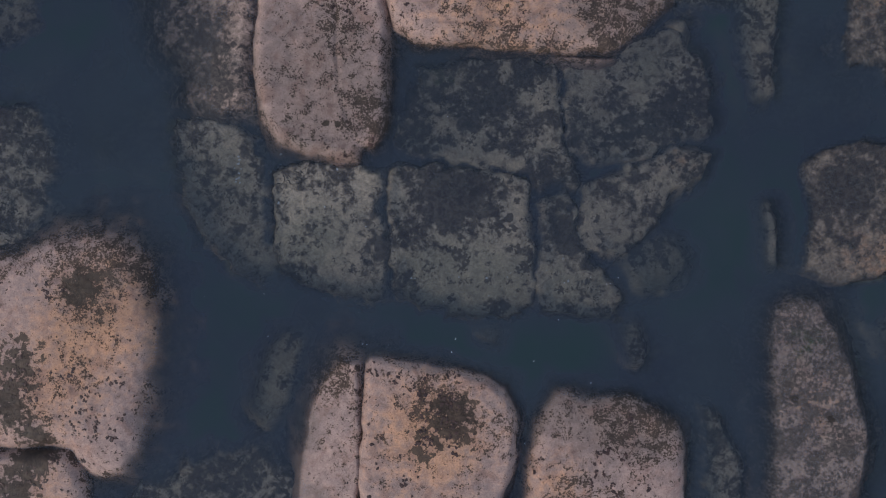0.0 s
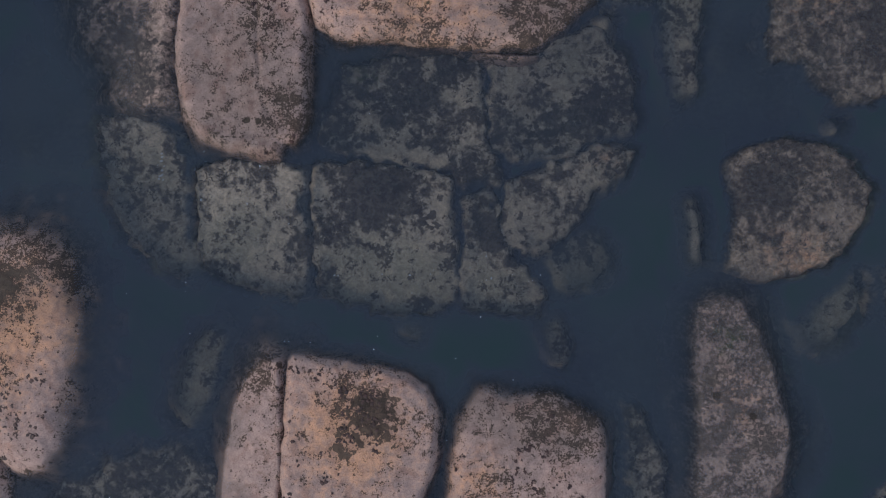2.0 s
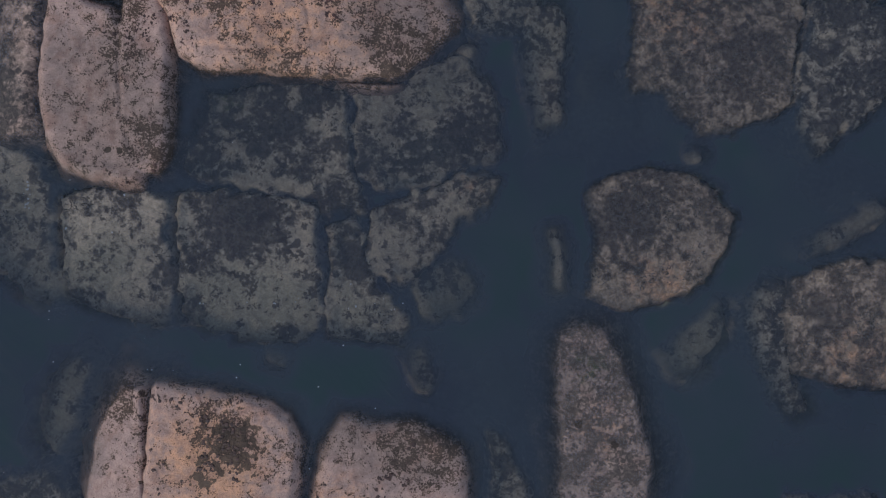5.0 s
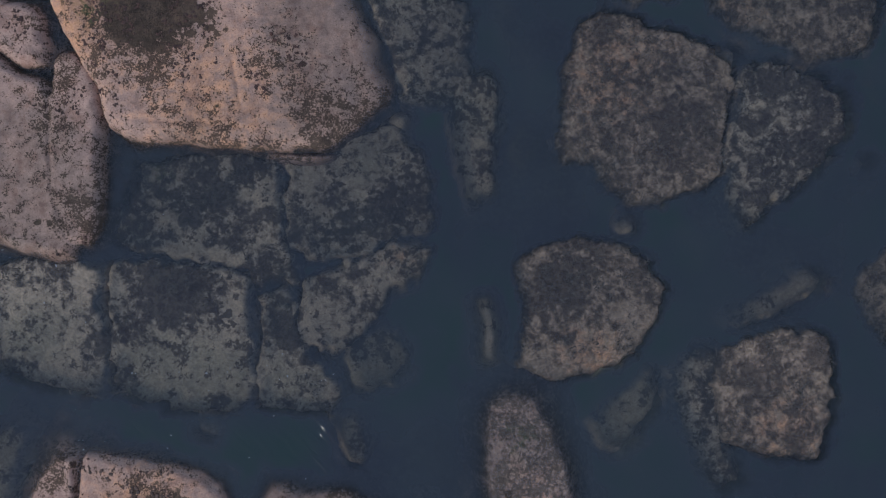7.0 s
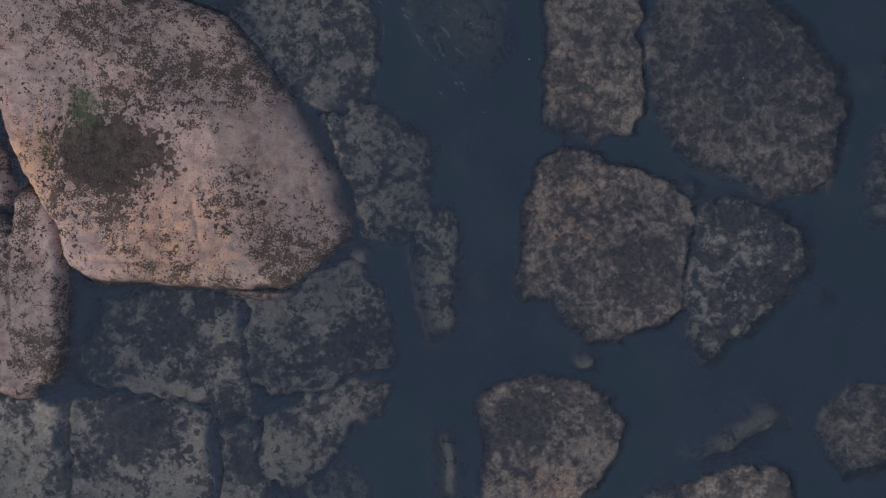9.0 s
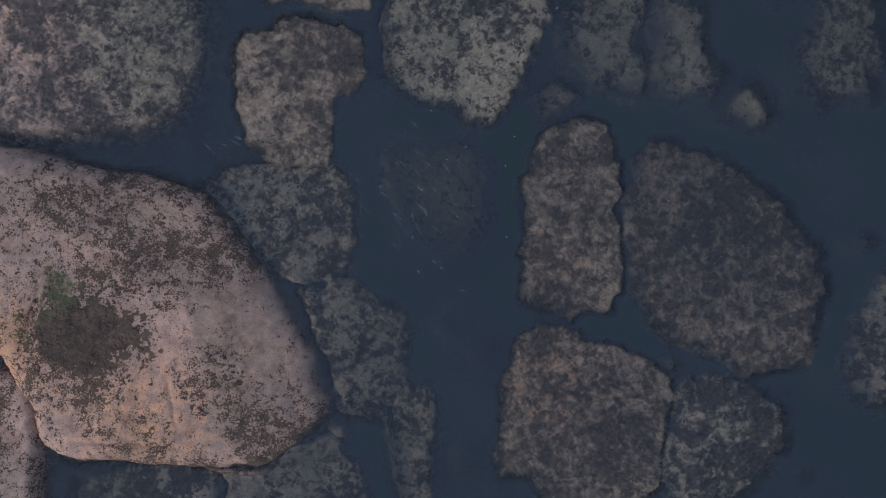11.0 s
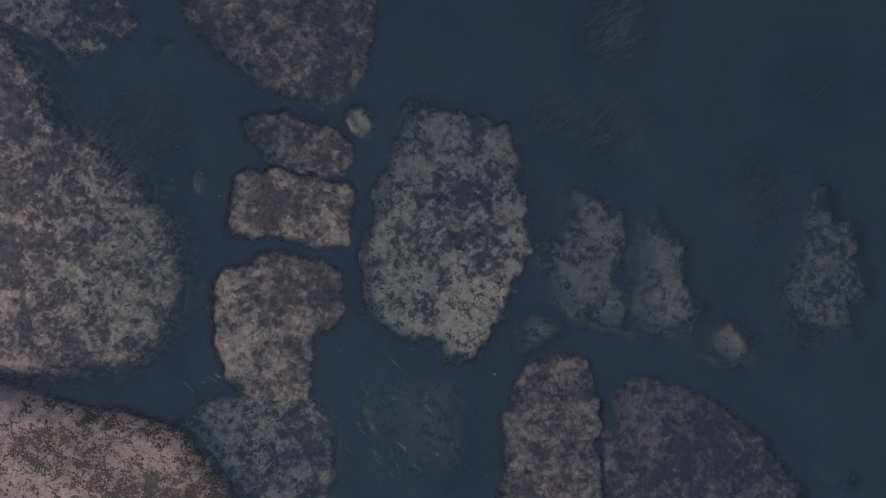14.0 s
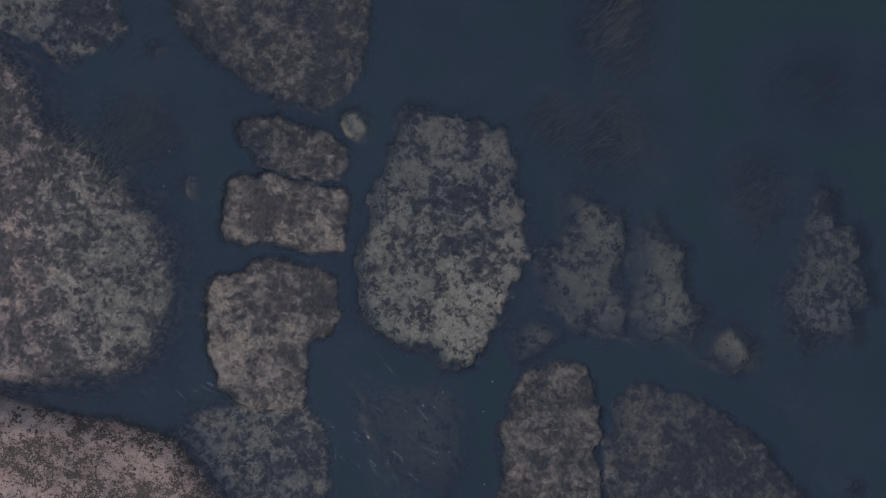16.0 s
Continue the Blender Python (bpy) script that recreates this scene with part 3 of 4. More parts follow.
rock([(2.03, 8.91), (2.01, 9.3), (2.18, 9.75), (2.5, 9.84), (2.9, 9.78), (3.4, 9.68), (3.7, 9.62), (3.76, 9.4), (3.64, 8.78), (3.2, 8.8), (2.83, 8.84), (2.3, 8.9)],
     0.06, AWASH, "squared dark brown weedy block under shallow water", edge=0.1, weed=0.63, slope=2.4,
     spots=[('weed', 3.4, 9.2, 0.3, -0.15), ('weed', 2.1, 9.2, 0.15, -0.25), ('weed', 2.9, 9.0, 0.2, -0.15), ('weed', 2.71, 9.36, 0.38, 0.2), ('weed', 3.6, 8.91, 0.31, -0.2)])
rock([(2.19, 10.52), (2.85, 10.61), (3.19, 10.45), (3.61, 10.3), (3.78, 9.96), (3.52, 9.72), (3.0, 9.76), (2.62, 9.87), (2.43, 10.14), (2.31, 10.26)],
     0.02, AWASH, "small brown weedy slab under shallow water", edge=0.1, weed=0.59, slope=2.0)
rock([(1.32, 12.6), (1.41, 12.0), (1.68, 11.58), (2.24, 11.17), (2.84, 10.72), (3.37, 10.66), (3.9, 11.02), (4.03, 11.7), (3.97, 13.05), (1.34, 13.05)],
     0.0, AWASH, "tan boulder mottled with dark weed under shallow water", edge=0.14, weed=0.61, slope=2.0,
     spots=[('olive', 3.3, 11.02, 0.54, 0.6)])
rock([(3.65, 10.53), (3.72, 10.65), (3.84, 10.67), (3.94, 10.57), (4.0, 10.43), (3.96, 10.33), (3.85, 10.32), (3.73, 10.38)],
     -0.02, SUNK, "small pale round boulder on the channel floor", edge=0.1, weed=0.1, slope=1.6,
     spots=[('olive', 3.82, 10.49, 0.31, 1)])
rock([(4.38, 10.5), (4.5, 10.74), (4.8, 10.72), (5.3, 10.6), (5.75, 10.45), (5.95, 10.1), (6.12, 9.14), (6.06, 8.61), (5.8, 8.23), (5.65, 7.68), (5.35, 7.3), (5.03, 7.34), (4.65, 7.53), (4.2, 7.68), (3.95, 7.91), (3.88, 8.53), (3.95, 8.98), (4.07, 9.59), (4.27, 10.12)],
     -0.05, SUNK, "long olive-tan slab pitted with dark weed under clear water", tilt=(0, -0.03), edge=0.14, weed=0.4, slope=1.6,
     spots=[('olive', 4.27, 8.76, 1.07, 0.7), ('olive', 4.95, 7.77, 0.92, 0.9), ('weed', 5.33, 8.91, 0.61, 0.15), ('weed', 5.48, 10.42, 0.54, 0.2)])
rock([(6.63, 8.83), (6.74, 9.18), (7.02, 9.52), (7.2, 9.14), (7.38, 9.25), (7.38, 8.83), (7.28, 8.53), (7.38, 8.07), (7.42, 7.69), (7.27, 7.62), (7.08, 7.85), (6.76, 7.73), (6.63, 8.04), (6.36, 8.23), (6.51, 8.49)],
     -0.09, SUNK, "pale olive rock deeper under the water", edge=0.22, weed=0.4, slope=1.2,
     spots=[('olive', 7.08, 8.53, 0.92, 1.0)])
rock([(7.62, 8.38), (7.68, 8.95), (7.9, 9.33), (8.04, 8.99), (8.27, 8.83), (8.19, 8.38), (8.46, 7.92), (8.32, 7.52), (8.08, 7.73), (7.8, 7.58), (7.62, 7.81)],
     -0.11, SUNK, "pale olive rock deeper under the water", edge=0.22, weed=0.4, slope=1.2,
     spots=[('olive', 7.92, 8.53, 0.77, 1.0)])
rock([(9.5, 8.15), (9.69, 8.6), (9.88, 9.14), (9.99, 9.71), (10.26, 9.56), (10.3, 9.14), (10.61, 8.99), (10.54, 8.53), (10.76, 8.15), (10.53, 7.92), (10.57, 7.54), (10.11, 7.69), (9.84, 7.38), (9.57, 7.65)],
     -0.13, SUNK, "dim olive rock deep under the water", edge=0.25, weed=0.5, slope=1.0,
     spots=[('olive', 9.99, 8.6, 1.0, 1.0)])
rock([(8.54, 7.45), (8.84, 7.8), (9.11, 7.37), (8.84, 7.17)],
     -0.058, SUNK, "small olive boulder deep under the water", edge=0.16, weed=0.2, slope=1.0,
     spots=[('olive', 8.84, 7.46, 0.46, 1.0)])
rock([(5.91, 7.65), (6.26, 7.79), (6.54, 7.65), (6.26, 7.51), (6.01, 7.3)],
     -0.13, SUNK, "small brown boulder under the water", edge=0.12, weed=0.35, slope=1.2)
rock([(-1.41, 12.93), (0.63, 12.93), (0.77, 11.71), (0.03, 11.32), (-0.5, 11.68), (-1.41, 11.87)],
     -0.06, SUNK, "dark weedy tan rock under the water", edge=0.18, weed=0.5, slope=1.4,
     spots=[('weed', 0.25, 11.87, 0.61, 0.2)])
rock([(1.32, 6.44), (1.99, 6.73), (3.24, 6.74), (3.54, 5.87), (3.36, 5.2), (2.66, 5.06), (2.22, 5.4), (1.74, 5.9)],
     -0.075, SUNK, "brown and dark weedy wedge of rock under shallow water", edge=0.12, weed=0.5, slope=2.0)
rock([(2.68, 4.95), (3.36, 5.12), (4.16, 4.76), (4.2, 3.28), (3.36, 3.25), (3.13, 3.98), (2.8, 4.64)],
     -0.09, SUNK, "brown weedy rock flank under shallow water", tilt=(-0.05, 0), edge=0.14, weed=0.5, slope=1.6,
     spots=[('weed', 3.09, 4.1, 0.46, 0.15)])
rock([(4.06, 3.67), (4.53, 3.73), (4.54, 3.09), (4.49, 2.07), (4.19, 1.98), (3.96, 2.7)],
     -0.087, SUNK, "narrow olive rock strip under the water", edge=0.16, weed=0.42, slope=1.2,
     spots=[('olive', 4.34, 3.09, 0.69, 0.6)])
rock([(-3.68, 1.75), (-3.05, 1.73), (-2.6, 1.54), (-2.43, 1.09), (-2.4, 0.32), (-2.34, -0.42), (-2.81, -0.34), (-3.43, 0.28), (-3.65, 1.09)],
     -0.1, SUNK, "olive-brown submerged slab with weedy patches", tilt=(0.04, 0.06), edge=0.16, weed=0.46, slope=1.3,
     spots=[('olive', -3.05, 1.09, 0.61, 0.6), ('olive', -2.58, -0.07, 0.46, 0.8)])
rock([(-2.24, 1.08), (-1.72, 1.18), (-0.86, 1.08), (-0.86, 0.47), (-0.77, 0.01), (-0.8, -0.74), (-1.72, -0.55), (-2.26, -0.24), (-2.3, 0.47)],
     -0.03, SUNK, "tan submerged slab blotched with dark weed", tilt=(0.0, 0.05), edge=0.12, weed=0.47, slope=1.8,
     spots=[('weed', -1.9, 0.3, 0.5, -0.1), ('weed', -1.2, -0.2, 0.5, -0.12), ('weed', -2.1, -0.3, 0.3, 0.2), ('olive', -1.87, 0.01, 0.84, 0.7), ('weed', -0.88, -0.07, 0.31, 0.3)])
rock([(-0.74, 1.14), (0.12, 1.07), (1.14, 0.99), (1.2, 0.55), (1.19, -0.3), (1.22, -0.89), (0.12, -0.89), (-0.65, -0.62), (-0.74, 0.08), (-0.78, 0.47)],
     -0.05, SUNK, "large tan submerged slab with a dark weedy top", tilt=(0.0, 0.04), edge=0.12, weed=0.42, slope=1.8,
     spots=[('weed', 0.22, 0.55, 0.5, -0.12), ('weed', 0.22, 0.55, 0.5, 0.25), ('weed', 0.98, 0.59, 0.2, -0.4), ('weed', 0.22, -0.35, 0.7, -0.25), ('weed', -0.69, 0.67, 0.2, -0.3), ('weed', 0.9, -0.5, 0.4, -0.15), ('weed', 0.05, 0.7, 0.69, 0.42), ('olive', -0.11, -0.45, 0.92, 0.9), ('olive', 0.74, -0.61, 0.69, 0.7), ('weed', -0.65, -0.45, 0.23, 0.3), ('weed', 0.89, 0.85, 0.31, 0.15)])
rock([(1.3, 0.69), (1.71, 0.73), (1.84, 0.12), (2.05, -0.16), (2.44, -0.69), (2.36, -0.89), (1.98, -0.92), (1.3, -0.86), (1.28, -0.07)],
     -0.08, SUNK, "tan submerged slab beside a straight joint", edge=0.12, weed=0.46, slope=1.8,
     spots=[('weed', 1.59, -0.5, 0.35, -0.25), ('weed', 1.75, 0.2, 0.25, 0.2), ('olive', 1.67, -0.61, 0.54, 0.8), ('weed', 1.55, 0.32, 0.42, 0.3)])
rock([(-0.72, 1.37), (-0.56, 1.95), (-0.33, 2.48), (0.59, 2.59), (1.56, 2.59), (1.6, 1.87), (1.68, 1.39), (1.85, 0.86), (1.29, 0.79), (1.14, 1.06), (0.12, 1.19)],
     -0.087, SUNK, "dark weed-grown submerged slab with a few bare patches", tilt=(0.03, -0.02), edge=0.1, weed=0.74, slope=1.4,
     spots=[('weed', -0.1, 1.33, 0.12, -0.4), ('weed', 0.3, 1.28, 0.14, -0.4), ('weed', 0.68, 1.24, 0.12, -0.4), ('weed', 0.98, 1.16, 0.12, -0.35), ('weed', 0.83, 2.4, 0.15, -0.4), ('weed', 1.37, 2.2, 0.15, -0.3), ('green', -0.03, 2.34, 0.31, 0.6), ('weed', 0.05, 2.34, 0.38, -0.35), ('weed', 1.37, 2.15, 0.31, -0.3), ('weed', 0.36, 1.29, 0.46, -0.3), ('weed', 1.37, 1.33, 0.38, -0.2), ('weed', -0.34, 1.64, 0.31, -0.15)])
rock([(1.67, 2.56), (2.48, 2.85), (3.12, 3.04), (3.62, 2.4), (3.7, 1.63), (3.14, 1.4), (2.44, 1.15), (1.76, 1.23), (1.63, 1.86)],
     -0.1, SUNK, "brown submerged rock with bushy dark weed", edge=0.12, weed=0.52, slope=1.4,
     spots=[('weed', 3.2, 1.9, 0.35, 0.2), ('weed', 2.0, 2.4, 0.2, -0.2), ('weed', 2.91, 2.56, 0.54, -0.26), ('olive', 2.83, 2.56, 0.54, 0.5), ('weed', 1.9, 2.02, 0.31, -0.1)])
rock([(1.88, 0.82), (2.44, 1.07), (3.05, 1.36), (3.63, 1.36), (3.55, 1.01), (3.01, 0.7), (2.82, 0.28), (2.4, -0.08), (2.13, -0.11), (1.8, 0.04)],
     -0.07, SUNK, "curved tan submerged rock lip", edge=0.12, weed=0.5, slope=1.5,
     spots=[('weed', 1.97, 0.25, 0.22, -0.3), ('weed', 2.5, 0.5, 0.2, -0.25), ('weed', 3.28, 1.24, 0.38, -0.2), ('ochre', 3.28, 1.24, 0.38, 0.4), ('weed', 2.36, 0.7, 0.31, 0.2)])
rock([(-6.66, 1.86), (-5.58, 1.97), (-5.23, 1.47), (-5.33, 0.86), (-5.67, 0.07), (-6.66, -0.07)],
     -0.06, SUNK, "dark submerged rock with tan blotches", edge=0.2, weed=0.52, slope=1.2,
     spots=[('weed', -5.89, 1.7, 0.46, 0.2)])
rock([(-6.8, 4.1), (-5.6, 4.1), (-5.47, 3.08), (-5.85, 2.74), (-6.8, 2.72)],
     -0.174, SUNK, "dim rock deep under the water", edge=0.22, weed=0.5, slope=1.0)
rock([(3.51, -2.17), (3.69, -2.22), (3.91, -2.62), (4.08, -3.02), (3.99, -4.01), (3.62, -4.01), (3.58, -2.77)],
     -0.09, SUNK, "thin weedy submerged rib of rock", edge=0.1, weed=0.5, slope=1.2)
rock([(-4.31, -4.35), (-4.2, -3.18), (-3.53, -3.03), (-3.07, -2.73), (-2.44, -2.79), (-2.02, -3.03), (-2.05, -4.35)],
     -0.094, SUNK, "low dark mottled rock under the water", edge=0.25, weed=0.6, slope=0.8)
rock([(-2.61, -2.25), (-2.5, -1.63), (-2.29, -1.24), (-1.96, -1.2), (-2.01, -1.63), (-2.21, -2.13), (-2.44, -2.48)],
     -0.127, SUNK, "greenish boulder on the channel floor", edge=0.2, weed=0.22, slope=0.8,
     spots=[('olive', -2.29, -1.7, 0.9, 1.2)])
rock([(4.32, 0.59), (4.43, 0.62), (4.51, 0.32), (4.5, -0.19), (4.38, -0.19), (4.42, 0.24)],
     -0.03, SUNK, "thin pale stone on the channel floor", edge=0.06, weed=0.1, slope=1.0)
rock([(2.43, -1.09), (2.62, -1.01), (2.78, -1.44), (2.69, -1.63), (2.54, -1.55)],
     -0.116, SUNK, "small pale stone on the channel floor", edge=0.08, weed=0.3, slope=1.0)
rock([(2.49, -0.27), (2.65, 0.04), (3.12, 0.16), (3.31, -0.12), (3.12, -0.51), (2.73, -0.59)],
     -0.156, SUNK, "greenish boulder sunk in the channel", edge=0.25, weed=0.22, slope=0.8,
     spots=[('olive', 2.88, -0.19, 0.9, 1.2)])
rock([(5.9, -1.09), (6.29, -0.7), (6.72, -0.39), (6.71, -0.82), (6.41, -1.27), (6.06, -1.33)],
     -0.142, SUNK, "greenish boulder sunk in the channel", edge=0.2, weed=0.22, slope=0.8,
     spots=[('olive', 6.33, -0.97, 0.9, 1.2)])
rock([(7.75, 0.38), (8.22, 0.66), (8.58, 0.86), (8.86, 1.02), (9.02, 0.86), (8.62, 0.66), (7.99, 0.26)],
     -0.14, SUNK, "low stone rib on the channel floor", edge=0.15, weed=0.25, slope=0.8)
rock([(3.85, 6.93), (5.13, 7.01), (5.29, 5.97), (5.05, 5.65), (4.49, 5.65), (4.01, 6.21)],
     -0.26, SUNK, "broad pale rock deep under the water", edge=0.3, weed=0.25, slope=0.8,
     spots=[('olive', 4.49, 6.29, 1.15, 1.0)])
rock([(4.33, 6.47), (4.8, 6.66), (5.11, 6.2), (5.03, 5.65), (4.56, 5.73), (4.25, 6.04)],
     -0.228, SUNK, "greenish rock deep under the water", edge=0.25, weed=0.22, slope=0.8,
     spots=[('olive', 4.64, 6.12, 0.9, 1.2)])
rock([(7.83, 3.98), (7.82, 3.91), (7.74, 3.93), (7.68, 3.98), (7.74, 4.04), (7.82, 4.02)],
     -0.116, SUNK, "small pale stone lying in the dark channel", edge=0.05, weed=0.02, slope=1.0)
rock([(6.45, 1.62), (6.37, 1.54), (6.25, 1.52), (6.22, 1.62), (6.25, 1.69), (6.37, 1.71)],
     -0.13, SUNK, "small pale stone lying in the dark channel", edge=0.05, weed=0.02, slope=1.0)
rock([(9.67, 2.49), (9.6, 2.42), (9.52, 2.43), (9.5, 2.49), (9.52, 2.56), (9.6, 2.56)],
     -0.188, SUNK, "small pale stone lying in the dark channel", edge=0.05, weed=0.02, slope=1.0)
rock([(1.28, 11.47), (1.23, 11.4), (1.14, 11.4), (1.09, 11.47), (1.14, 11.55), (1.23, 11.54)],
     -0.152, SUNK, "small pale stone lying in the dark channel", edge=0.05, weed=0.02, slope=1.0)
rock([(10.52, 5.66), (10.49, 5.59), (10.41, 5.61), (10.35, 5.66), (10.41, 5.73), (10.49, 5.71)],
     -0.116, SUNK, "small pale stone lying in the dark channel", edge=0.05, weed=0.02, slope=1.0)
rock([(1.74, 9.68), (1.66, 9.59), (1.56, 9.6), (1.52, 9.68), (1.56, 9.78), (1.66, 9.77)],
     -0.152, SUNK, "small pale stone lying in the dark channel", edge=0.05, weed=0.02, slope=1.0)
rock([(6.56, 8.76), (6.47, 8.65), (6.34, 8.66), (6.3, 8.76), (6.34, 8.86), (6.47, 8.85)],
     -0.116, SUNK, "small pale stone lying in the dark channel", edge=0.05, weed=0.02, slope=1.0)
rock([(3.31, 3.05), (3.28, 2.99), (3.2, 2.98), (3.14, 3.05), (3.2, 3.11), (3.28, 3.12)],
     -0.116, SUNK, "small pale stone lying in the dark channel", edge=0.05, weed=0.02, slope=1.0)
rock([(8.96, 0.91), (8.88, 0.81), (8.74, 0.8), (8.7, 0.91), (8.74, 1.0), (8.88, 1.02)],
     -0.188, SUNK, "small pale stone lying in the dark channel", edge=0.05, weed=0.02, slope=1.0)
rock([(0.77, -1.18), (0.73, -1.29), (0.58, -1.26), (0.46, -1.18), (0.58, -1.07), (0.73, -1.09)],
     -0.202, SUNK, "small pale stone lying in the dark channel", edge=0.05, weed=0.02, slope=1.0)
rock([(6.97, 9.43), (6.86, 9.31), (6.71, 9.33), (6.67, 9.43), (6.71, 9.56), (6.86, 9.53)],
     -0.116, SUNK, "small pale stone lying in the dark channel", edge=0.05, weed=0.02, slope=1.0)
rock([(4.49, 0.35), (4.46, 0.28), (4.38, 0.31), (4.31, 0.35), (4.38, 0.42), (4.46, 0.4)],
     -0.152, SUNK, "small pale stone lying in the dark channel", edge=0.05, weed=0.02, slope=1.0)
rock([(6.57, 8.67), (6.55, 8.57), (6.39, 8.53), (6.28, 8.67), (6.39, 8.76), (6.55, 8.8)],
     -0.13, SUNK, "small pale stone lying in the dark channel", edge=0.05, weed=0.02, slope=1.0)

# ---- growth on the rocks and in the channels ----
dice = np.random.default_rng(11)


def height_at(x, y):
    c = int(np.clip(round((x - X0) / STEP), 0, AREA.shape[1] - 1))
    r = int(np.clip(round((y - Y0) / STEP), 0, AREA.shape[0] - 1))
    return AREA[r, c]


def blades(name, roots, length, width, heading, lift, material, sway=0.35, ceiling=WATER - 0.012):
    """Bent, tapering fronds of three joints each, joined into one mesh. roots: rows of x, y, z."""
    verts, faces = [], []
    for x, y, z in roots:
        turn = heading + dice.normal(0, 0.22) if heading is not None else dice.uniform(0, 6.283)
        bend, l = dice.normal(0, sway), length * dice.uniform(0.5, 1.3)
        base, half = len(verts), 0.5 * width * dice.uniform(0.6, 1.3)
        for k, wide in enumerate((0.7, 1.0, 0.75, 0.15)):
            ax, ay = -math.sin(turn) * half * wide, math.cos(turn) * half * wide
            tip = min(ceiling, z + lift * math.sin(k * 0.75) + dice.normal(0, 0.006))
            verts += [(x - ax, y - ay, tip), (x + ax, y + ay, tip + 0.004)]
            if k:
                faces.append((base + 2 * k - 2, base + 2 * k - 1, base + 2 * k + 1, base + 2 * k))
            x, y, turn = x + math.cos(turn) * l / 3, y + math.sin(turn) * l / 3, turn + bend
    me = bpy.data.meshes.new(name)
    me.from_pydata(verts, [], faces)
    me.polygons.foreach_set("use_smooth", np.ones(len(faces), bool))
    me.materials.append(material)
    return new(name, me)


def dry_tufts(ob):
    """Low dark clumps, a few centimetres wide, on the dry crown of a rock, joined into one mesh."""
    count = len(ob.data.vertices)
    co, amount = np.empty(count * 3, "f"), {}
    ob.data.vertices.foreach_get("co", co)
    co = co.reshape(-1, 3)
    for key in ("ochre", "stain_pit", "weed"):
        amount[key] = np.empty(count, "f")
        ob.data.attributes[key].data.foreach_get("value", amount[key])
    gather = rough(co[:, 0] + ob.location.x, co[:, 1] + ob.location.y, 1.7, 3, 55)
    chance = np.clip(0.20 + 0.30 * amount["ochre"] + 0.5 * amount["stain_pit"] + 1.1 * gather, 0, 1) ** 2 * (co[:, 2] > WATER + 0.06)
    picked = np.flatnonzero(dice.random(count) < chance * STEP * STEP * 200)
    verts, faces = [], []
    for k in picked:
        size = 0.011 + 0.027 * dice.random() ** 2.2
        for _ in range(1 + int(size > 0.02) * dice.integers(0, 4)):
            x, y = co[k, 0] + dice.normal(0, size), co[k, 1] + dice.normal(0, size)
            base, z = len(verts), height_at(x + ob.location.x, y + ob.location.y)
            turn = dice.uniform(0, 6.283)
            radii = size * dice.uniform(0.3, 1.4, 7)
            for lift, wide in ((-0.012, 1.0), (0.16 * size, 0.66)):
                for j in range(7):
                    bend = turn + j * 0.8976
                    verts.append((x + radii[j] * wide * math.cos(bend), y + radii[j] * wide * math.sin(bend), z + lift))
            verts.append((x, y, z + 0.2 * size))
            for j in range(7):
                m = (j + 1) % 7
                faces += [(base + j, base + m, base + 7 + m, base + 7 + j), (base + 7 + j, base + 7 + m, base + 14)]
    if not faces:
        return
    me = bpy.data.meshes.new("weed_cover")
    me.from_pydata(verts, [], faces)
    me.materials.append(TUFT)
    clumps = new("weed_cover", me)
    clumps.parent = ob
    tagged(clumps, "dark red-brown tufts of short weed", kind="stuff")


for ob in ROCKS:
    if ob.data.materials[0] is DRY:
        dry_tufts(ob)
    if ob.data.materials[0] in BARE:
        continue
    count = len(ob.data.vertices)
    co, amount = np.empty(count * 3, "f"), np.empty(count, "f")
    ob.data.vertices.foreach_get("co", co)
    ob.data.attributes["weed"].data.foreach_get("value", amount)
    co = co.reshape(-1, 3)
    cover = amount + 0.9 * rough(co[:, 0] + ob.location.x, co[:, 1] + ob.location.y, 3.0, 3, 77)
    good = np.flatnonzero((co[:, 2] > co[:, 2].max() - 0.14) & (cover > (0.62 if ob.data.materials[0] is AWASH else 0.8)))
    tufts = min(len(good), int(len(good) * STEP * STEP * 90))
    if tufts < 8:
        continue
    roots = []
    for k in dice.choice(good, tufts, replace=False):
        for _ in range(4):
            roots.append((co[k, 0] + dice.normal(0, 0.03), co[k, 1] + dice.normal(0, 0.03), co[k, 2] + 0.003))
    growth = blades("seaweed", roots, 0.05, 0.014, None, 0.02, WEED)
    growth.parent = ob
    tagged(growth, "short dark brown seaweed fronds", kind="stuff")

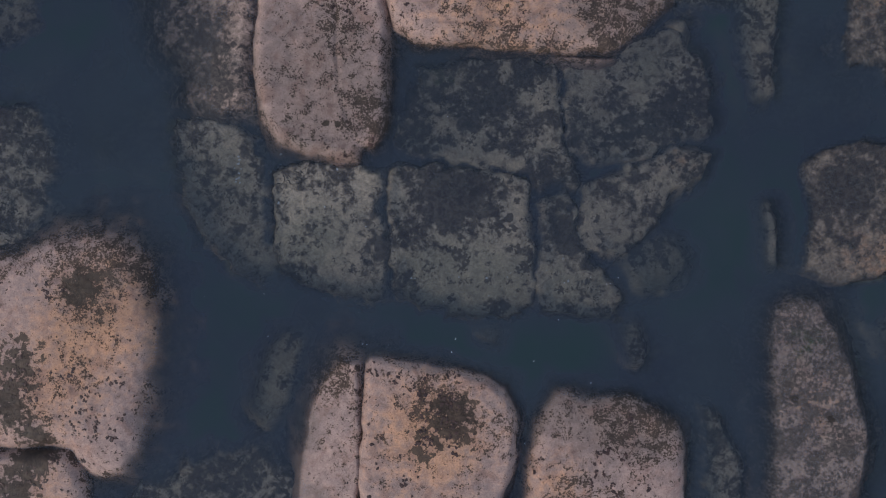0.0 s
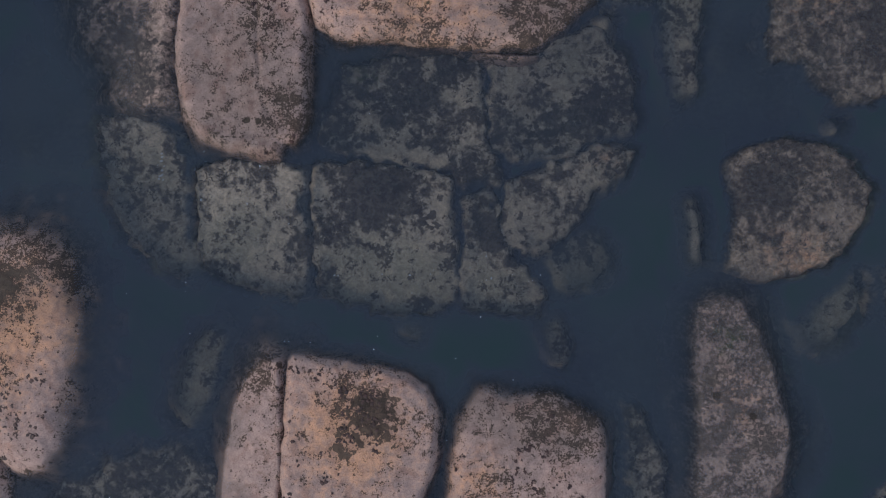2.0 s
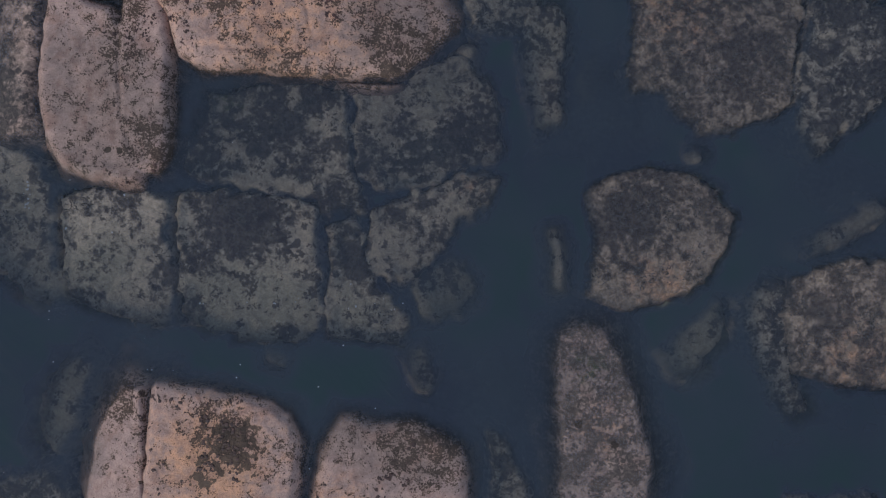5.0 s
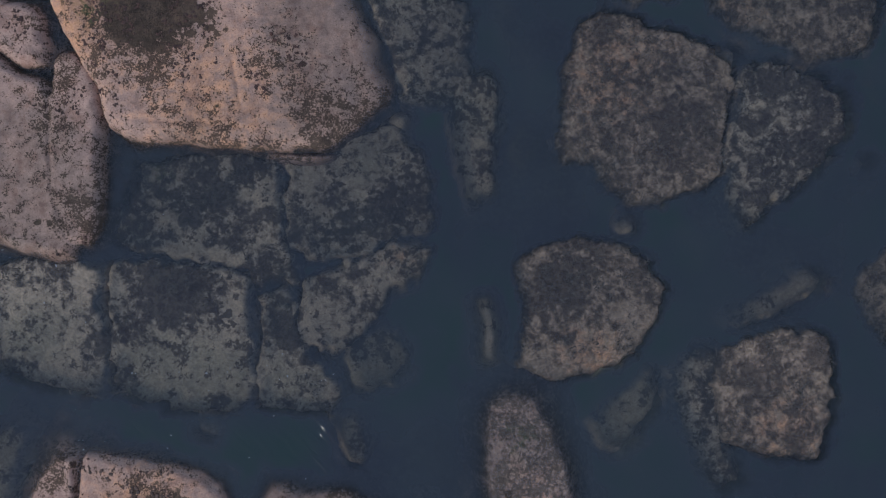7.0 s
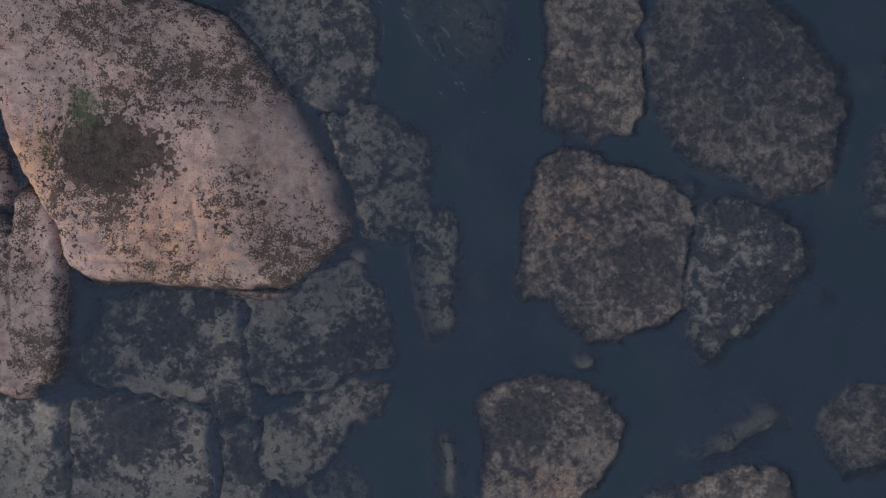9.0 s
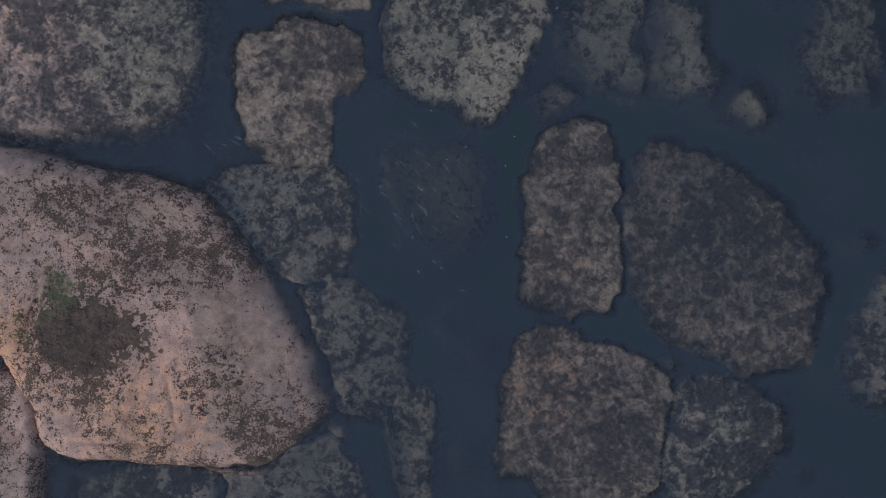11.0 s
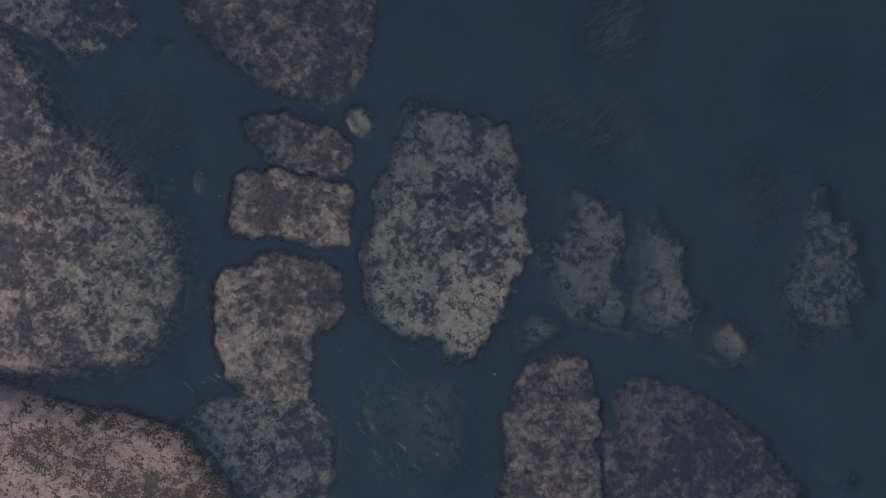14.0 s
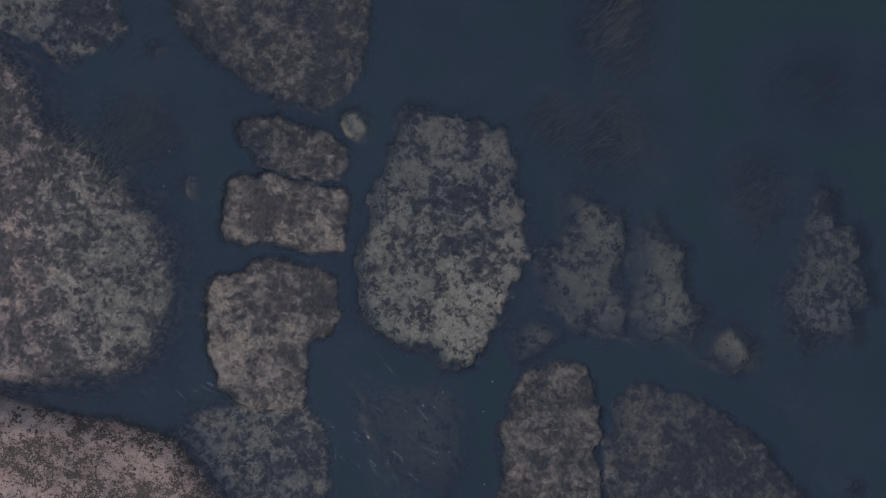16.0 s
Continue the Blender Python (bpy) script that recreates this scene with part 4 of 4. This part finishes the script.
for cx, cy, spread_x, spread_y, count, heading, material, deep, label in (
    (7.19, 11.71, 0.31, 0.58, 900, 0.6, KELP, 0.02, "pale brown kelp fronds streaming under the water"),
    (7.1, 10.21, 0.46, 0.46, 420, 0.6, KELP, -0.04, "dim brown kelp fronds streaming under the water"),
    (6.33, 10.36, 0.23, 0.19, 220, 0.7, KELP, -0.03, "short brown kelp fronds beside a sunken rock"),
    (9.02, 9.45, 0.27, 0.35, 320, 0.7, KELP, -0.06, "dim kelp fronds under deep water"),
    (0.78, 10.27, 0.39, 0.27, 700, 0.8, GREEN, 0.02, "green-brown weed trailing over a rock edge"),
    (9.79, 10.86, 0.54, 0.31, 120, 0.6, KELP, -0.12, "faint kelp fronds in deep water"),
):
    roots = [(cx + dice.normal(0, spread_x), cy + dice.normal(0, spread_y), dice.uniform(deep - 0.12, deep + 0.06)) for _ in range(count)]
    # no mesh: stored ground raised so that the painted haze thins over the fronds
    ax, ay = np.meshgrid(X0 + STEP * np.arange(AREA.shape[1]), Y0 + STEP * np.arange(AREA.shape[0]))
    away = np.hypot((ax - cx - 0.2 * math.cos(heading)) / (1.5 * spread_x + 0.2), (ay - cy - 0.2 * math.sin(heading)) / (1.5 * spread_y + 0.2))
    AREA[:] = np.maximum(AREA, deep - 0.12 - 0.3 * away ** 2 + 0.10 * rough(ax, ay, 2.5, 3, 91))
    tagged(blades("kelp_bed", roots, 0.24, 0.009, heading, 0.04, material, sway=0.14), label, "seaweed", kind="stuff")

# ---- the water ----
gx, gy = np.meshgrid(stretched(X0, X1, 0.045), stretched(Y0, Y1, 0.045))
col = np.clip(np.round((gx - X0) / STEP).astype(int), 0, AREA.shape[1] - 1)
row = np.clip(np.round((gy - Y0) / STEP).astype(int), 0, AREA.shape[0] - 1)
within = (gx >= X0) & (gx <= X1) & (gy >= Y0) & (gy <= Y1)
# ground sets the stored depth that the sheet's painted tint and haze follow
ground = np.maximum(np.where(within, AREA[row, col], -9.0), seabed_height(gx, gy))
everywhere = np.ones((gx.shape[0] - 1, gx.shape[1] - 1), bool)
stirred = np.zeros(gx.shape)
for sx, sy, size, amount in ((4.36, 6.59, 0.85, 0.24), (3.76, 7.19, 0.54, 0.18), (-0.79, -1.21, 0.85, 0.07), (4.2, 5.3, 0.92, 0.14), (2.47, -1.28, 0.46, 0.25), (1.0, 6.97, 0.54, 0.08), (1.04, -1.29, 0.69, 0.07), (-3.45, -2.75, 0.85, 0.04)):
    stirred += amount * np.exp(-(np.hypot(gx - sx, gy - sy) / size) ** 2)
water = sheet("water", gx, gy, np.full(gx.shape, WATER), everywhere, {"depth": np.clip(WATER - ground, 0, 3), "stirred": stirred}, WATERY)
tagged(water, "still dark blue sea water, clear over the shallow rocks", "water", kind="structure")


# ---- flecks of foam and bubbles adrift ----
bm = bmesh.new()
for cx, cy, spread, count in ((-0.64, -1.21, 0.85, 6), (1.11, -2.5, 0.15, 5), (2.17, -0.37, 0.08, 5), (-1.17, -1.36, 0.46, 5), (6.14, 8.72, 0.05, 2), (4.66, 5.91, 0.69, 5), (4.8, 6.89, 0.69, 6), (1.37, 10.03, 0.46, 5), (1.25, -1.55, 0.39, 6), (7.85, 4.62, 0.69, 3), (-2.31, 0.08, 1.16, 4)):
    for _ in range(count):
        x, y, size = cx + dice.normal(0, spread), cy + dice.normal(0, spread), dice.uniform(0.003, 0.007)
        if height_at(x, y) < WATER - 0.02:
            bmesh.ops.create_icosphere(bm, subdivisions=1, radius=size, matrix=pose(x, y, WATER, 0, 0, dice.uniform(0, 360)) @ Matrix.Diagonal((1.4, 0.9, 0.5, 1)))
me = bpy.data.meshes.new("foam")
bm.to_mesh(me)
bm.free()
me.materials.append(FOAM)
tagged(new("foam", me), "tiny white flecks of foam floating on the water", "foam", kind="stuff")


# ---- thin pale strips: glints on the swell, painted as half-clear streaks ----
def glint_strip_material():
    n = Nodes("froth")
    where = n.add("ShaderNodeNewGeometry").outputs["Position"]
    shader = n.add("ShaderNodeBsdfPrincipled", Base_Color=(0.55, 0.60, 0.62), Roughness=0.7)
    n.put(shader.inputs["Alpha"], n.step(n.noise(where, 34.0, 5, 0.65), 0.46, 0.70, 0.0, 0.20))
    n.put(n.out.inputs["Surface"], shader.outputs[0])
    return n.mat


verts, faces = [], []
for cx, cy, spread_x, spread_y, count, heading, length in ((4.0, 6.5, 0.45, 0.40, 26, -0.85, 0.24), (4.35, 5.75, 0.30, 0.45, 12, -0.75, 0.20), (1.55, 7.05, 0.5, 0.07, 9, -0.45, 0.22), (-1.3, -1.45, 0.45, 0.10, 7, 0.1, 0.16)):
    for _ in range(count):
        x, y = cx + dice.normal(0, spread_x), cy + dice.normal(0, spread_y)
        if height_at(x, y) > WATER - 0.08:
            continue
        turn, l, wide = heading + dice.normal(0, 0.25), length * dice.uniform(0.4, 1.5), dice.uniform(0.008, 0.022)
        base, bend = len(verts), dice.normal(0, 0.25)
        for k in range(6):
            half = wide * math.sin(math.pi * (k + 0.3) / 5.6) * dice.uniform(0.6, 1.2)
            ax, ay = -math.sin(turn) * half, math.cos(turn) * half
            verts += [(x - ax, y - ay, WATER + 0.004), (x + ax, y + ay, WATER + 0.004)]
            if k:
                faces.append((base + 2 * k - 2, base + 2 * k, base + 2 * k + 1, base + 2 * k - 1))
            x, y, turn = x + math.cos(turn) * l / 5, y + math.sin(turn) * l / 5, turn + bend / 5
me = bpy.data.meshes.new("froth")
me.from_pydata(verts, [], faces)
me.materials.append(glint_strip_material())
tagged(new("froth", me), "faint pale streaks painted as wave glints on the dark water", "froth", kind="stuff")


# ---- broken shell on the sunken slabs ----
bm = bmesh.new()
for cx, cy, spread_x, spread_y, count in ((-2.80, 1.02, 0.04, 0.12, 14), (-2.35, 1.15, 0.10, 0.12, 3), (-0.42, -0.38, 0.02, 0.02, 2), (0.35, -0.40, 0.5, 0.15, 6), (1.6, -0.35, 0.15, 0.2, 3), (-1.6, 0.55, 0.3, 0.3, 4)):
    for _ in range(count):
        x, y, size = cx + dice.normal(0, spread_x), cy + dice.normal(0, spread_y), dice.uniform(0.009, 0.019)
        bmesh.ops.create_icosphere(bm, subdivisions=1, radius=size, matrix=pose(x, y, height_at(x, y) + 0.002, 0, 0, dice.uniform(0, 360)) @ Matrix.Diagonal((1.3, 0.8, 0.35, 1)))
me = bpy.data.meshes.new("shell_litter")
bm.to_mesh(me)
bm.free()
me.materials.append(FOAM)
tagged(new("shell_litter", me), "small broken white shells lying on sunken rock", "shell", kind="stuff")
